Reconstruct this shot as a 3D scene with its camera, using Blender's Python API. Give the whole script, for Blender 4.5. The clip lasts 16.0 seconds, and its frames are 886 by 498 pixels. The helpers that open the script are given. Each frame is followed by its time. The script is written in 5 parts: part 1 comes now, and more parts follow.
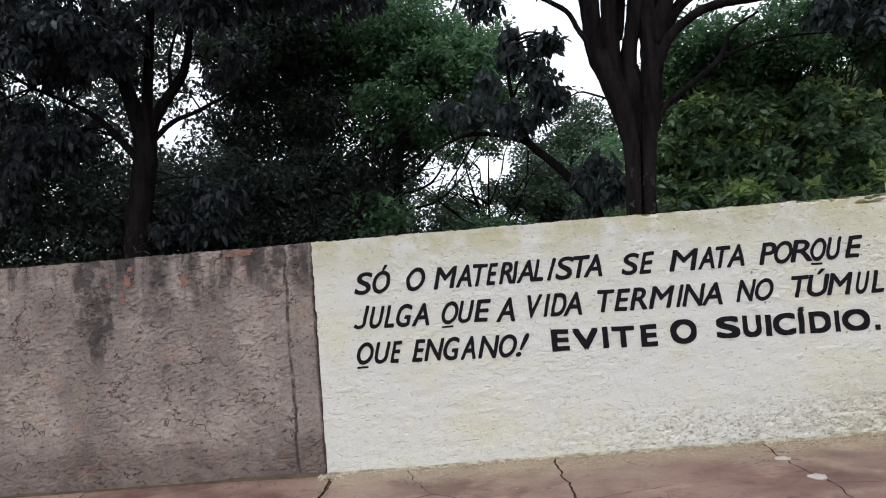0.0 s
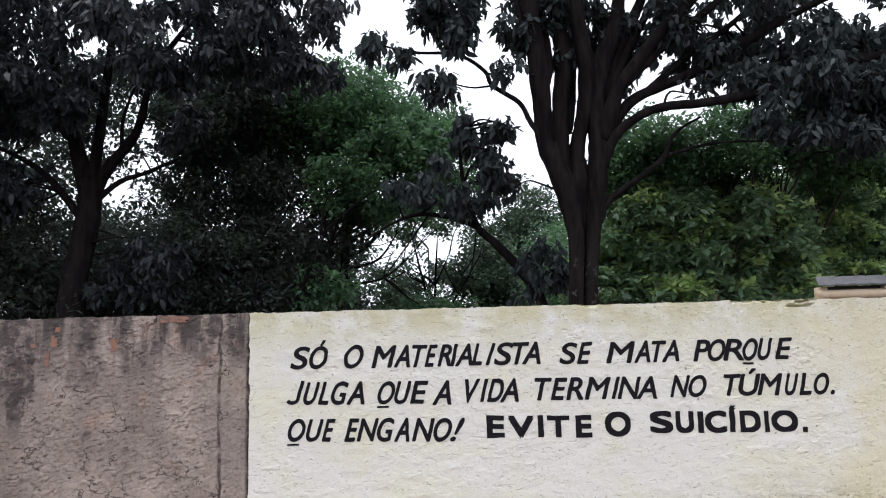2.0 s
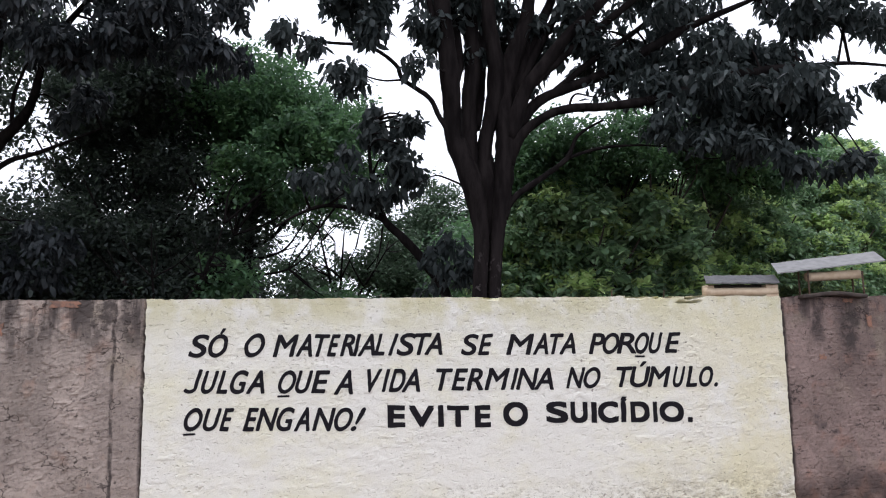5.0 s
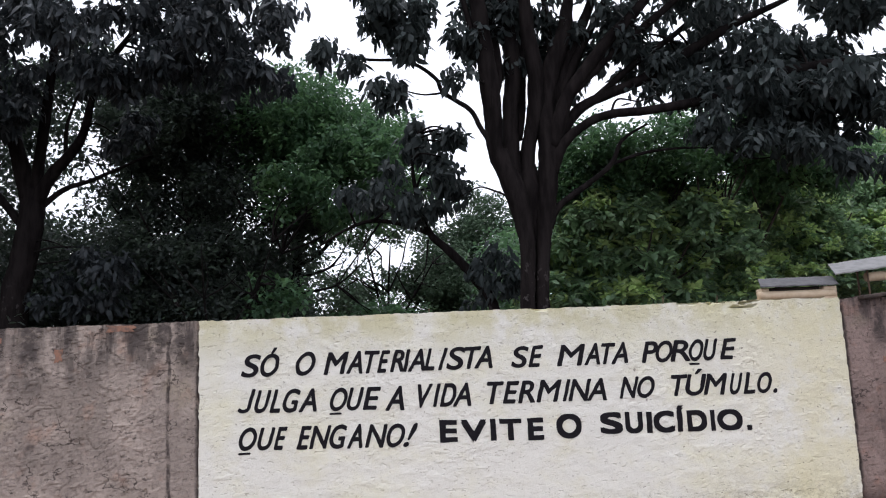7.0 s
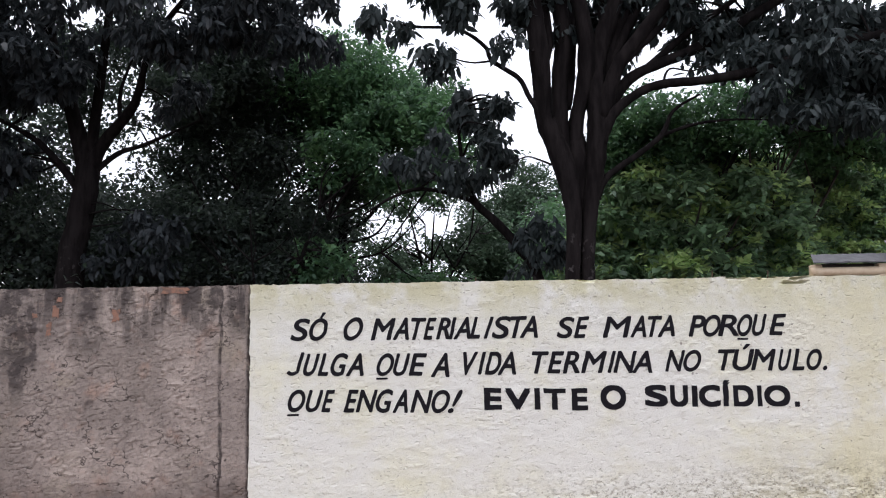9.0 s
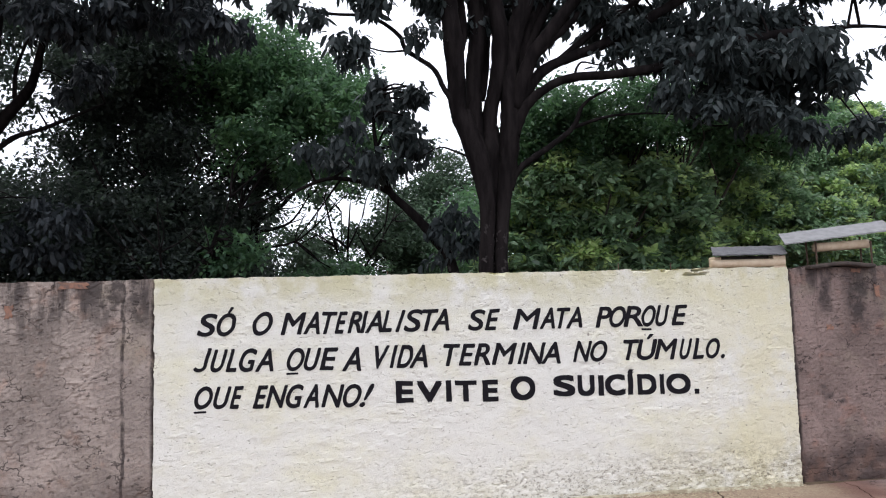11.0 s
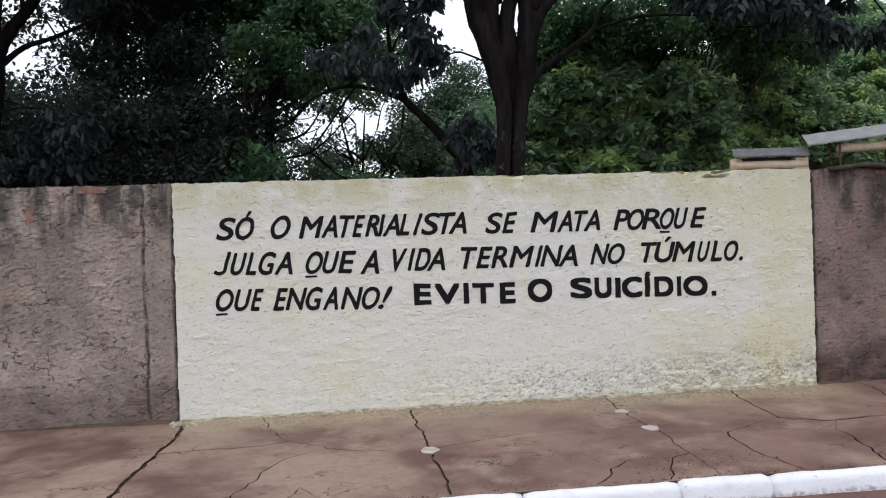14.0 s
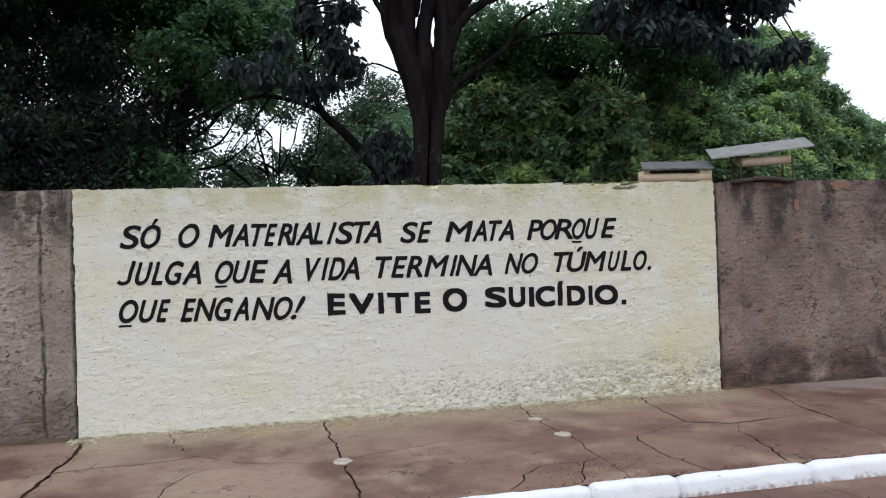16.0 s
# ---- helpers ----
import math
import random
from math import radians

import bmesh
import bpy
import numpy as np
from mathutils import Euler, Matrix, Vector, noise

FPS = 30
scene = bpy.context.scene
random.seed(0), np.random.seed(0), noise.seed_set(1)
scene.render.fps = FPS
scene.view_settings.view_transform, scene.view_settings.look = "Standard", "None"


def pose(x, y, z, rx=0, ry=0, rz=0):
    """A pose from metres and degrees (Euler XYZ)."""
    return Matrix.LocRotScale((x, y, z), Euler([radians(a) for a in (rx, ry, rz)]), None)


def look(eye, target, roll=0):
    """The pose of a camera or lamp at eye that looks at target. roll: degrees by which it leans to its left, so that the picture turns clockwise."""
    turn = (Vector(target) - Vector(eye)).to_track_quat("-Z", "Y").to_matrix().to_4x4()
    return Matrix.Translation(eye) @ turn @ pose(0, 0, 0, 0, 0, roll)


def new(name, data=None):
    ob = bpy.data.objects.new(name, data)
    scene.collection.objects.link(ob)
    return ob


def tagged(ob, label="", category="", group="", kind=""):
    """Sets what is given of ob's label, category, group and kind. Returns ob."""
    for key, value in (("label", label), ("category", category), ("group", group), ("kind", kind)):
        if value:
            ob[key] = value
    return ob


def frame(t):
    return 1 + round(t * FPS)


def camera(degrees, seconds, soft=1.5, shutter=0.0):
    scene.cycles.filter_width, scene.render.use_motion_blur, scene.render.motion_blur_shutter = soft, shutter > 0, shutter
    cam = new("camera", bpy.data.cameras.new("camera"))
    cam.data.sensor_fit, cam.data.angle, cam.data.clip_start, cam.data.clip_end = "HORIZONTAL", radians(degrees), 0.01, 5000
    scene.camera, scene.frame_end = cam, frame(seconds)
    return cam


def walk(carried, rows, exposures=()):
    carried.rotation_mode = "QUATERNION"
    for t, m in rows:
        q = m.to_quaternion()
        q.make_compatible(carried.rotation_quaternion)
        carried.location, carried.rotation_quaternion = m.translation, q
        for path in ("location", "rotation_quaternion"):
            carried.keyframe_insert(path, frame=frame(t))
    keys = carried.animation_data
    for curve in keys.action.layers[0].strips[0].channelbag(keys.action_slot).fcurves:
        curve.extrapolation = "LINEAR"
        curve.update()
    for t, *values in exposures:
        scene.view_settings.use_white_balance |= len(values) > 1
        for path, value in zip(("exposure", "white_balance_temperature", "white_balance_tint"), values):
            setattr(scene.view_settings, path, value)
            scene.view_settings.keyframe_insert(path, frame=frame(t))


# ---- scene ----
cam = camera(58.3, 16.0, 1.1)
PATH = [
    (0, (-0.012, 0.013, 1.405), (-0.091, 2.009, 1.518), -4.7),
    (0.5, (0.021, -0.014, 1.416), (-0.066, 1.973, 1.623), -5.8),
    (1, (0.052, -0.021, 1.41), (0.051, 1.968, 1.617), -4.4),
    (1.5, (0.005, -0.012, 1.416), (0.032, 1.972, 1.665), -4.2),
    (2, (0.029, 0.0, 1.425), (0.092, 1.977, 1.724), -1.6),
    (2.5, (0.007, 0.023, 1.434), (0.16, 1.991, 1.754), -1.3),
    (3, (-0.009, -0.032, 1.402), (0.027, 1.942, 1.718), -0.1),
    (3.5, (0.016, -0.037, 1.379), (0.175, 1.935, 1.673), -2.8),
    (4, (0.051, -0.057, 1.362), (0.374, 1.898, 1.63), 0.1),
    (6.5, (0.024, -0.01, 1.4), (0.256, 1.951, 1.716), -3.4),
    (7, (0.044, -0.023, 1.401), (0.224, 1.944, 1.715), -2.6),
    (7.5, (0.052, -0.047, 1.398), (0.157, 1.928, 1.698), -2.4),
    (8, (0.004, -0.047, 1.365), (0.111, 1.927, 1.667), -2.3),
    (8.5, (0.03, -0.035, 1.388), (0.165, 1.944, 1.641), -1.3),
    (9, (-0.01, -0.047, 1.399), (0.064, 1.938, 1.639), -1.1),
    (11.5, (0.066, -0.044, 1.474), (0.414, 1.918, 1.647), -1.1),
    (12, (0.078, -0.006, 1.405), (0.503, 1.943, 1.538), -0.9),
    (12.5, (0.1, 0.011, 1.38), (0.615, 1.942, 1.46), -2.9),
    (13, (0.052, -0.027, 1.35), (0.611, 1.889, 1.486), -1.9),
    (13.5, (0.082, -0.005, 1.383), (0.57, 1.931, 1.499), -0.9),
    (14, (0.037, -0.014, 1.35), (0.27, 1.972, 1.341), -2.0),
    (14.5, (0.014, 0.022, 1.414), (0.393, 1.985, 1.356), 0.2),
    (15, (0.016, 0.07, 1.353), (0.575, 1.986, 1.225), -1.9),
    (15.5, (-0.006, 0.044, 1.309), (0.504, 1.978, 1.273), -0.5),
    (16, (0.079, 0.014, 1.282), (0.513, 1.966, 1.309), -2.0),
]
EXPOSURE = [(0, -0.20, 6500, 12), (0.5, -0.07, 6500, 12), (2, -0.04, 6500, 14), (4, 0.04, 6500, 16), (6.5, -0.11, 6500, 15), (8, -0.10, 6500, 16), (9, -0.06, 6500, 16), (11.5, 0.06, 6500, 15), (12, -0.08, 6500, 17), (13, -0.27, 6500, 13),
            (14, -0.33, 6500, 13), (14.5, -0.19, 6500, 11), (15, -0.18, 6500, 11), (15.5, -0.29, 6500, 8), (16, -0.32, 6500, 9)]
walk(cam, [(t, look(eye, target, roll)) for t, eye, target, roll in PATH], EXPOSURE)

# ---- world, sun ----
SUN_EL, SUN_AZ = radians(68), radians(206)
world = bpy.data.worlds.new("world")
scene.world = world
world.use_nodes = True
wn, wl = world.node_tree.nodes, world.node_tree.links
wn.clear()
w_out = wn.new("ShaderNodeOutputWorld")
w_bg = wn.new("ShaderNodeBackground")
w_sky = wn.new("ShaderNodeTexSky")
w_sky.sky_type, w_sky.sun_disc = "NISHITA", False
w_sky.sun_elevation, w_sky.sun_rotation = SUN_EL, SUN_AZ
w_gain = wn.new("ShaderNodeVectorMath")
w_gain.operation = "SCALE"
w_gain.inputs["Scale"].default_value = 0.13
w_co = wn.new("ShaderNodeTexCoord")
w_map = wn.new("ShaderNodeMapping")
w_map.inputs["Scale"].default_value = (1.0, 1.0, 2.6)
w_noise = wn.new("ShaderNodeTexNoise")
w_noise.inputs["Scale"].default_value, w_noise.inputs["Detail"].default_value = 2.2, 6
w_ramp = wn.new("ShaderNodeValToRGB")
w_ramp.color_ramp.elements[0].position, w_ramp.color_ramp.elements[1].position = 0.15, 0.27
w_mix = wn.new("ShaderNodeMix")
w_mix.data_type = "RGBA"
w_mix.inputs["B"].default_value = (1.30, 1.38, 1.52, 1)
wl.new(w_sky.outputs[0], w_gain.inputs[0])
wl.new(w_co.outputs["Generated"], w_map.inputs[0])
wl.new(w_map.outputs[0], w_noise.inputs["Vector"])
wl.new(w_noise.outputs["Fac"], w_ramp.inputs[0])
wl.new(w_ramp.outputs[0], w_mix.inputs["Factor"])
wl.new(w_gain.outputs[0], w_mix.inputs["A"])
wl.new(w_mix.outputs["Result"], w_bg.inputs[0])
wl.new(w_bg.outputs[0], w_out.inputs[0])

sun = new("sun", bpy.data.lights.new("sun", "SUN"))
sun.data.energy, sun.data.angle, sun.data.color = 0.9, radians(20), (1.0, 0.97, 0.93)
# the sun stands behind the camera, high over the street
sun.matrix_world = look((-4, -8, 22), (0, 0, 0))


# ---- materials ----
class Mat:
    """A small helper for node materials in object space."""

    def __init__(self, name, rough=0.8, metal=0.0, spec=0.3):
        self.m = bpy.data.materials.new(name)
        self.m.use_nodes = True
        self.n, self.l = self.m.node_tree.nodes, self.m.node_tree.links
        self.b = self.n["Principled BSDF"]
        self.b.inputs["Roughness"].default_value = rough
        self.b.inputs["Metallic"].default_value = metal
        self.b.inputs["Specular IOR Level"].default_value = spec
        self.co = self.n.new("ShaderNodeTexCoord").outputs["Object"]

    def mapped(self, scale, loc=(0, 0, 0)):
        mp = self.n.new("ShaderNodeMapping")
        mp.inputs["Scale"].default_value = scale
        mp.inputs["Location"].default_value = loc
        self.l.new(self.co, mp.inputs[0])
        return mp.outputs[0]

    def noise(self, scale, detail=5, rough=0.55, stretch=(1, 1, 1), loc=(0, 0, 0), distort=0.0):
        t = self.n.new("ShaderNodeTexNoise")
        t.inputs["Scale"].default_value, t.inputs["Detail"].default_value = scale, detail
        t.inputs["Roughness"].default_value, t.inputs["Distortion"].default_value = rough, distort
        self.l.new(self.mapped(stretch, loc), t.inputs["Vector"])
        return t.outputs["Fac"]

    def voronoi(self, scale, feature="F1", stretch=(1, 1, 1)):
        t = self.n.new("ShaderNodeTexVoronoi")
        t.feature = feature
        t.inputs["Scale"].default_value = scale
        self.l.new(self.mapped(stretch), t.inputs["Vector"])
        return t.outputs["Distance"]

    def axis(self, i):
        s = self.n.new("ShaderNodeSeparateXYZ")
        self.l.new(self.co, s.inputs[0])
        return s.outputs[i]

    def ramp(self, fac, a, b):
        r = self.n.new("ShaderNodeMapRange")
        r.interpolation_type = "SMOOTHSTEP"
        r.inputs["From Min"].default_value, r.inputs["From Max"].default_value = a, b
        self.l.new(fac, r.inputs["Value"])
        return r.outputs[0]

    def math(self, op, a, b):
        m = self.n.new("ShaderNodeMath")
        m.operation = op
        for i, v in enumerate((a, b)):
            if isinstance(v, (int, float)):
                m.inputs[i].default_value = v
            else:
                self.l.new(v, m.inputs[i])
        return m.outputs[0]

    def mix(self, fac, a, b, kind="MIX"):
        m = self.n.new("ShaderNodeMix")
        m.data_type, m.blend_type = "RGBA", kind
        for key, v in (("Factor", fac), ("A", a), ("B", b)):
            if isinstance(v, tuple):
                m.inputs[key].default_value = (*v, 1)
            elif isinstance(v, (int, float)):
                m.inputs[key].default_value = v
            else:
                self.l.new(v, m.inputs[key])
        return m.outputs["Result"]

    def color(self, v):
        if isinstance(v, tuple):
            self.b.inputs["Base Color"].default_value = (*v, 1)
        else:
            self.l.new(v, self.b.inputs["Base Color"])
        return self

    def bump(self, height, distance, strength=1.0):
        bp = self.n.new("ShaderNodeBump")
        bp.inputs["Distance"].default_value, bp.inputs["Strength"].default_value = distance, strength
        self.l.new(height, bp.inputs["Height"])
        self.l.new(bp.outputs[0], self.b.inputs["Normal"])
        return self

    def island(self):
        return self.n.new("ShaderNodeNewGeometry").outputs["Random Per Island"]

    def obrandom(self):
        return self.n.new("ShaderNodeObjectInfo").outputs["Random"]


def stucco_bump(m, k=1.0):
    soft = m.noise(14, 4, 0.55)
    pits = m.ramp(m.noise(26, 3, 0.55, (0.75, 1, 1.15)), 0.60, 0.70)
    grain = m.noise(150, 3, 0.6)
    return m.math("ADD", m.math("SUBTRACT", m.math("MULTIPLY", soft, 0.5), m.math("MULTIPLY", pits, 0.45 * k)), m.math("MULTIPLY", grain, 0.30))


def cracks(m, scale, width, keep, seed, stretch=(0.6, 1, 1.2)):
    """Thin wandering cracks, kept only in patches."""
    n = m.noise(scale, 4, 0.55, stretch, (seed, 0, seed), 0.0)
    line = m.ramp(m.math("ABSOLUTE", m.math("SUBTRACT", n, 0.5), 0), width, width * 0.25)
    return m.math("MULTIPLY", line, m.ramp(m.noise(scale * 0.9, 3, 0.5, (1, 1, 1), (seed + 3, 0, 0)), keep, keep + 0.08))


def cream_paint():
    m = Mat("cream_limewash", 0.9)
    yellow = m.ramp(m.noise(1.7, 5, 0.65, (1, 1, 1.3)), 0.40, 0.80)
    base = m.mix(yellow, (0.778, 0.766, 0.700), (0.752, 0.726, 0.545))
    # yellowed band along the top and dirt splashed up from the pavement
    top = m.math("MULTIPLY", m.ramp(m.axis(2), 1.45, 1.95), m.ramp(m.noise(3.2, 6, 0.65), 0.35, 0.60))
    base = m.mix(m.math("MULTIPLY", top, 0.9), base, (0.60, 0.565, 0.36))
    low = m.math("ADD", m.axis(2), m.math("MULTIPLY", m.noise(2.5, 3), 0.3))
    right = m.ramp(m.axis(0), 0.4, 3.2)
    splash = m.math("MULTIPLY", m.ramp(low, 0.66, 0.14), m.ramp(m.noise(24, 6, 0.8, (0.5, 1, 1.4)), 0.47, 0.66))
    base = m.mix(m.math("MULTIPLY", splash, m.math("ADD", m.math("MULTIPLY", right, 0.5), 0.28)), base, (0.36, 0.32, 0.22))
    # Small shadows in the pits of the coat, painted as dark flecks
    pits = m.math("MULTIPLY", m.ramp(m.noise(46, 3, 0.6, (0.6, 1, 1.2)), 0.63, 0.68), m.ramp(m.noise(2.6, 4, 0.6), 0.40, 0.62))
    base = m.mix(m.math("MULTIPLY", pits, 0.6), base, (0.24, 0.21, 0.15))
    base = m.mix(m.math("MULTIPLY", cracks(m, 4.4, 0.008, 0.58, 1, (0.6, 1, 1.3)), 0.35), base, (0.36, 0.31, 0.22))
    side = m.math("MULTIPLY", m.ramp(m.axis(0), 2.4, 4.1), m.ramp(m.noise(2.4, 5, 0.65), 0.36, 0.6))
    base = m.mix(m.math("MULTIPLY", side, 0.55), base, (0.68, 0.62, 0.37))
    damp = m.math("MULTIPLY", m.math("MULTIPLY", m.ramp(m.axis(0), 1.6, 3.8), m.ramp(low, 0.75, 0.2)), m.ramp(m.noise(9, 6, 0.78, (0.8, 1, 1.2), (3, 0, 5)), 0.42, 0.60))
    base = m.mix(m.math("MULTIPLY", damp, 0.7), base, (0.40, 0.365, 0.235))
    # The shade inside trowel marks, put into the colour as more flecks
    nick_shade = m.math("MULTIPLY", m.ramp(m.noise(34, 3, 0.6, (0.75, 1, 1.25), (9, 0, 1)), 0.655, 0.70), m.ramp(m.noise(1.4, 3, 0.5, (1, 1, 1), (5, 0, 5)), 0.38, 0.60))
    base = m.mix(m.math("MULTIPLY", nick_shade, 0.6), base, (0.30, 0.26, 0.18))
    grime = m.math("MULTIPLY", m.math("MULTIPLY", m.ramp(low, 0.60, 0.25), m.ramp(m.axis(0), -0.6, 2.4)), m.ramp(m.noise(38, 5, 0.7, (0.8, 1, 1.2), (2, 0, 8)), 0.52, 0.62))
    base = m.mix(m.math("MULTIPLY", grime, 0.7), base, (0.17, 0.145, 0.10))
    chips = m.math("MULTIPLY", m.ramp(m.noise(19, 3, 0.6, (0.7, 1, 1.2), (4, 0, 7)), 0.68, 0.72), m.ramp(m.axis(0), -1.5, 3.6))
    base = m.mix(m.math("MULTIPLY", chips, 0.75), base, (0.13, 0.10, 0.07))
    m.color(base).bump(stucco_bump(m), 0.016, 0.8)
    return m.m


def grey_stucco(name, tone, red, seed, marks, damp=0.5):
    """marks: (x, half width, lowest z, waviness) of old black run-downs, and of full-height dark lines along the
    grooves (lowest z -1).
    """
    m = Mat(name, 0.95, spec=0.15)
    big = m.noise(1.5, 6, 0.65, (1, 1, 0.7), (seed, 0, 0))
    base = m.mix(m.ramp(big, 0.34, 0.66), tone, tuple(c * 0.55 for c in tone))
    lich = m.ramp(m.noise(2.6, 5, 0.6, (1, 1, 0.8), (seed + 5, 0, 0)), 0.52, 0.68)
    base = m.mix(m.math("MULTIPLY", lich, 0.55), base, (0.37, 0.31, 0.235))
    warm = m.ramp(m.noise(4.1, 5, 0.6, (1, 1, 1), (seed + 9, 0, 0)), 0.54, 0.72)
    base = m.mix(m.math("MULTIPLY", warm, 0.55), base, red)
    streak = m.ramp(m.noise(5.2, 5, 0.65, (1, 1, 0.16), (seed, 0, 0)), 0.45, 0.62)
    streak = m.math("MULTIPLY", streak, m.ramp(m.math("ADD", m.axis(2), m.math("MULTIPLY", m.noise(2.2, 4), 0.9)), 1.75, 2.35))
    for x, half, zlow, warp in marks:
        warped = m.math("ADD", m.axis(0), m.math("MULTIPLY", m.math("SUBTRACT", m.noise(3.5, 4, 0.6), 0.5), warp))
        off = m.math("ABSOLUTE", m.math("SUBTRACT", warped, x), 0)
        run = m.math("MULTIPLY", m.ramp(off, half, half * 0.3), m.ramp(m.math("ADD", m.axis(2), m.math("MULTIPLY", m.noise(4, 4), 0.5)), zlow + 0.1, zlow + 0.5))
        streak = m.math("MAXIMUM", streak, m.math("MULTIPLY", run, m.ramp(m.noise(8, 5, 0.7), 0.3, 0.55)))
    base = m.mix(m.math("MULTIPLY", streak, 0.88), base, (0.045, 0.038, 0.038))
    foot = m.math("MULTIPLY", m.ramp(m.math("ADD", m.axis(2), m.math("MULTIPLY", m.noise(1.8, 3), 0.35)), 0.60, 0.36), m.ramp(m.noise(3.3, 4, 0.6, (1, 1, 1), (seed, 0, 0)), 0.28, 0.5))
    base = m.mix(m.math("MULTIPLY", foot, damp), base, m.mix(m.ramp(m.noise(5, 4), 0.45, 0.62), (0.055, 0.038, 0.035), (0.135, 0.078, 0.058)))
    spots = m.ramp(m.noise(3.4, 3, 0.55, (1, 1, 1), (seed + 2, 0, 3)), 0.65, 0.74)
    base = m.mix(m.math("MULTIPLY", spots, 0.75), base, (0.06, 0.05, 0.05))
    cloud = m.ramp(m.noise(0.9, 4, 0.7, (1, 1, 0.9), (seed + 4, 0, 1)), 0.44, 0.60)
    base = m.mix(m.math("MULTIPLY", cloud, 0.28), base, (0.12, 0.10, 0.095))
    fine = m.noise(40, 5, 0.7)
    base = m.mix(m.math("MULTIPLY", m.ramp(fine, 0.45, 0.7), 0.45), base, (0.09, 0.075, 0.07))
    base = m.mix(m.math("MULTIPLY", cracks(m, 3.2, 0.010, 0.50, seed + 1, (0.8, 1, 1.1)), 0.75), base, (0.035, 0.028, 0.026))
    dots = m.ramp(m.noise(24, 3, 0.6, (0.6, 1, 1.1), (seed, 0, 2)), 0.62, 0.69)
    base = m.mix(m.math("MULTIPLY", dots, 0.7), base, (0.05, 0.04, 0.038))
    m.color(base).bump(stucco_bump(m, 1.5), 0.016, 0.9)
    return m.m


def brick_red():
    m = Mat("bare_brick", 0.9)
    m.color(m.mix(m.ramp(m.noise(26, 4), 0.4, 0.68), (0.31, 0.165, 0.115), (0.17, 0.115, 0.095)))
    m.bump(m.noise(90, 3), 0.004)
    return m.m


def black_paint():
    m = Mat("black_paint", 0.85, spec=0.12)
    worn = m.ramp(m.noise(40, 4, 0.6), 0.62, 0.75)
    m.color(m.mix(m.math("MULTIPLY", worn, 0.5), (0.012, 0.011, 0.014), (0.09, 0.08, 0.07)))
    m.bump(stucco_bump(m), 0.007, 0.6)
    return m.m


def red_concrete():
    m = Mat("red_stained_concrete", 0.62, spec=0.4)
    big = m.noise(1.1, 5, 0.6)
    base = m.mix(m.ramp(big, 0.38, 0.64), (0.235, 0.14, 0.11), (0.125, 0.062, 0.05))
    tan = m.ramp(m.noise(1.9, 4, 0.6, (1, 1, 1), (4, 1, 0)), 0.5, 0.7)
    base = m.mix(m.math("MULTIPLY", m.math("MAXIMUM", tan, m.math("MULTIPLY", m.ramp(m.axis(0), 2.2, -0.4), m.ramp(big, 0.62, 0.40))), 0.75), base, (0.39, 0.285, 0.215))
    lime = m.math("MULTIPLY", m.ramp(m.math("ADD", m.axis(1), m.math("MULTIPLY", m.noise(3, 4), 0.5)), 6.40, 6.85), m.ramp(m.noise(45, 5, 0.75), 0.40, 0.58))
    stretch = m.math("MULTIPLY", m.ramp(m.axis(0), -1.55, -1.25), m.ramp(m.axis(0), 4.6, 4.2))
    base = m.mix(m.math("MULTIPLY", m.math("MULTIPLY", lime, stretch), 0.9), base, (0.52, 0.45, 0.29))
    base = m.mix(m.math("MULTIPLY", m.obrandom(), 0.35), base, (0.15, 0.08, 0.065))
    blot = m.ramp(m.noise(6, 5, 0.65, (1, 1, 1), (2, 9, 0)), 0.55, 0.72)
    base = m.mix(m.math("MULTIPLY", blot, 0.6), base, (0.095, 0.045, 0.038))
    rust = m.ramp(m.noise(13, 5, 0.7, (1, 1, 1), (11, 2, 0)), 0.56, 0.70)
    base = m.mix(m.math("MULTIPLY", rust, 0.5), base, (0.20, 0.085, 0.055))
    worn = m.math("MULTIPLY", m.ramp(m.axis(1), 5.6, 6.7), m.ramp(m.noise(2.3, 5, 0.6), 0.34, 0.58))
    base = m.mix(m.math("MULTIPLY", m.math("MULTIPLY", worn, stretch), 0.6), base, (0.32, 0.25, 0.18))
    bleach = m.math("MULTIPLY", m.ramp(m.math("ADD", m.axis(1), m.math("MULTIPLY", m.noise(1.7, 4, 0.6), 0.7)), 6.55, 7.0), m.ramp(m.axis(0), 4.6, 5.3))
    base = m.mix(m.math("MULTIPLY", bleach, 0.7), base, (0.33, 0.285, 0.27))
    hair = cracks(m, 1.6, 0.006, 0.5, 5, (1, 1, 1))
    base = m.mix(m.math("MULTIPLY", hair, 0.85), base, (0.045, 0.03, 0.025))
    speck = m.ramp(m.noise(120, 3, 0.7), 0.60, 0.70)
    mott = m.ramp(m.noise(21, 6, 0.78, (1, 1, 1), (6, 6, 0)), 0.44, 0.62)
    base = m.mix(m.math("MULTIPLY", mott, 0.22), base, (0.105, 0.06, 0.048))
    base = m.mix(m.math("MULTIPLY", speck, 0.25), base, (0.38, 0.30, 0.23))
    m.color(base).bump(m.math("ADD", m.noise(9, 4), m.math("MULTIPLY", m.noise(140, 3), 0.35)), 0.009, 0.7)
    wet = m.ramp(m.noise(1.5, 3, 0.5, (1, 1, 1), (7, 3, 0)), 0.4, 0.65)
    m.l.new(m.math("ADD", m.math("MULTIPLY", wet, -0.22), 0.72), m.b.inputs["Roughness"])
    return m.m


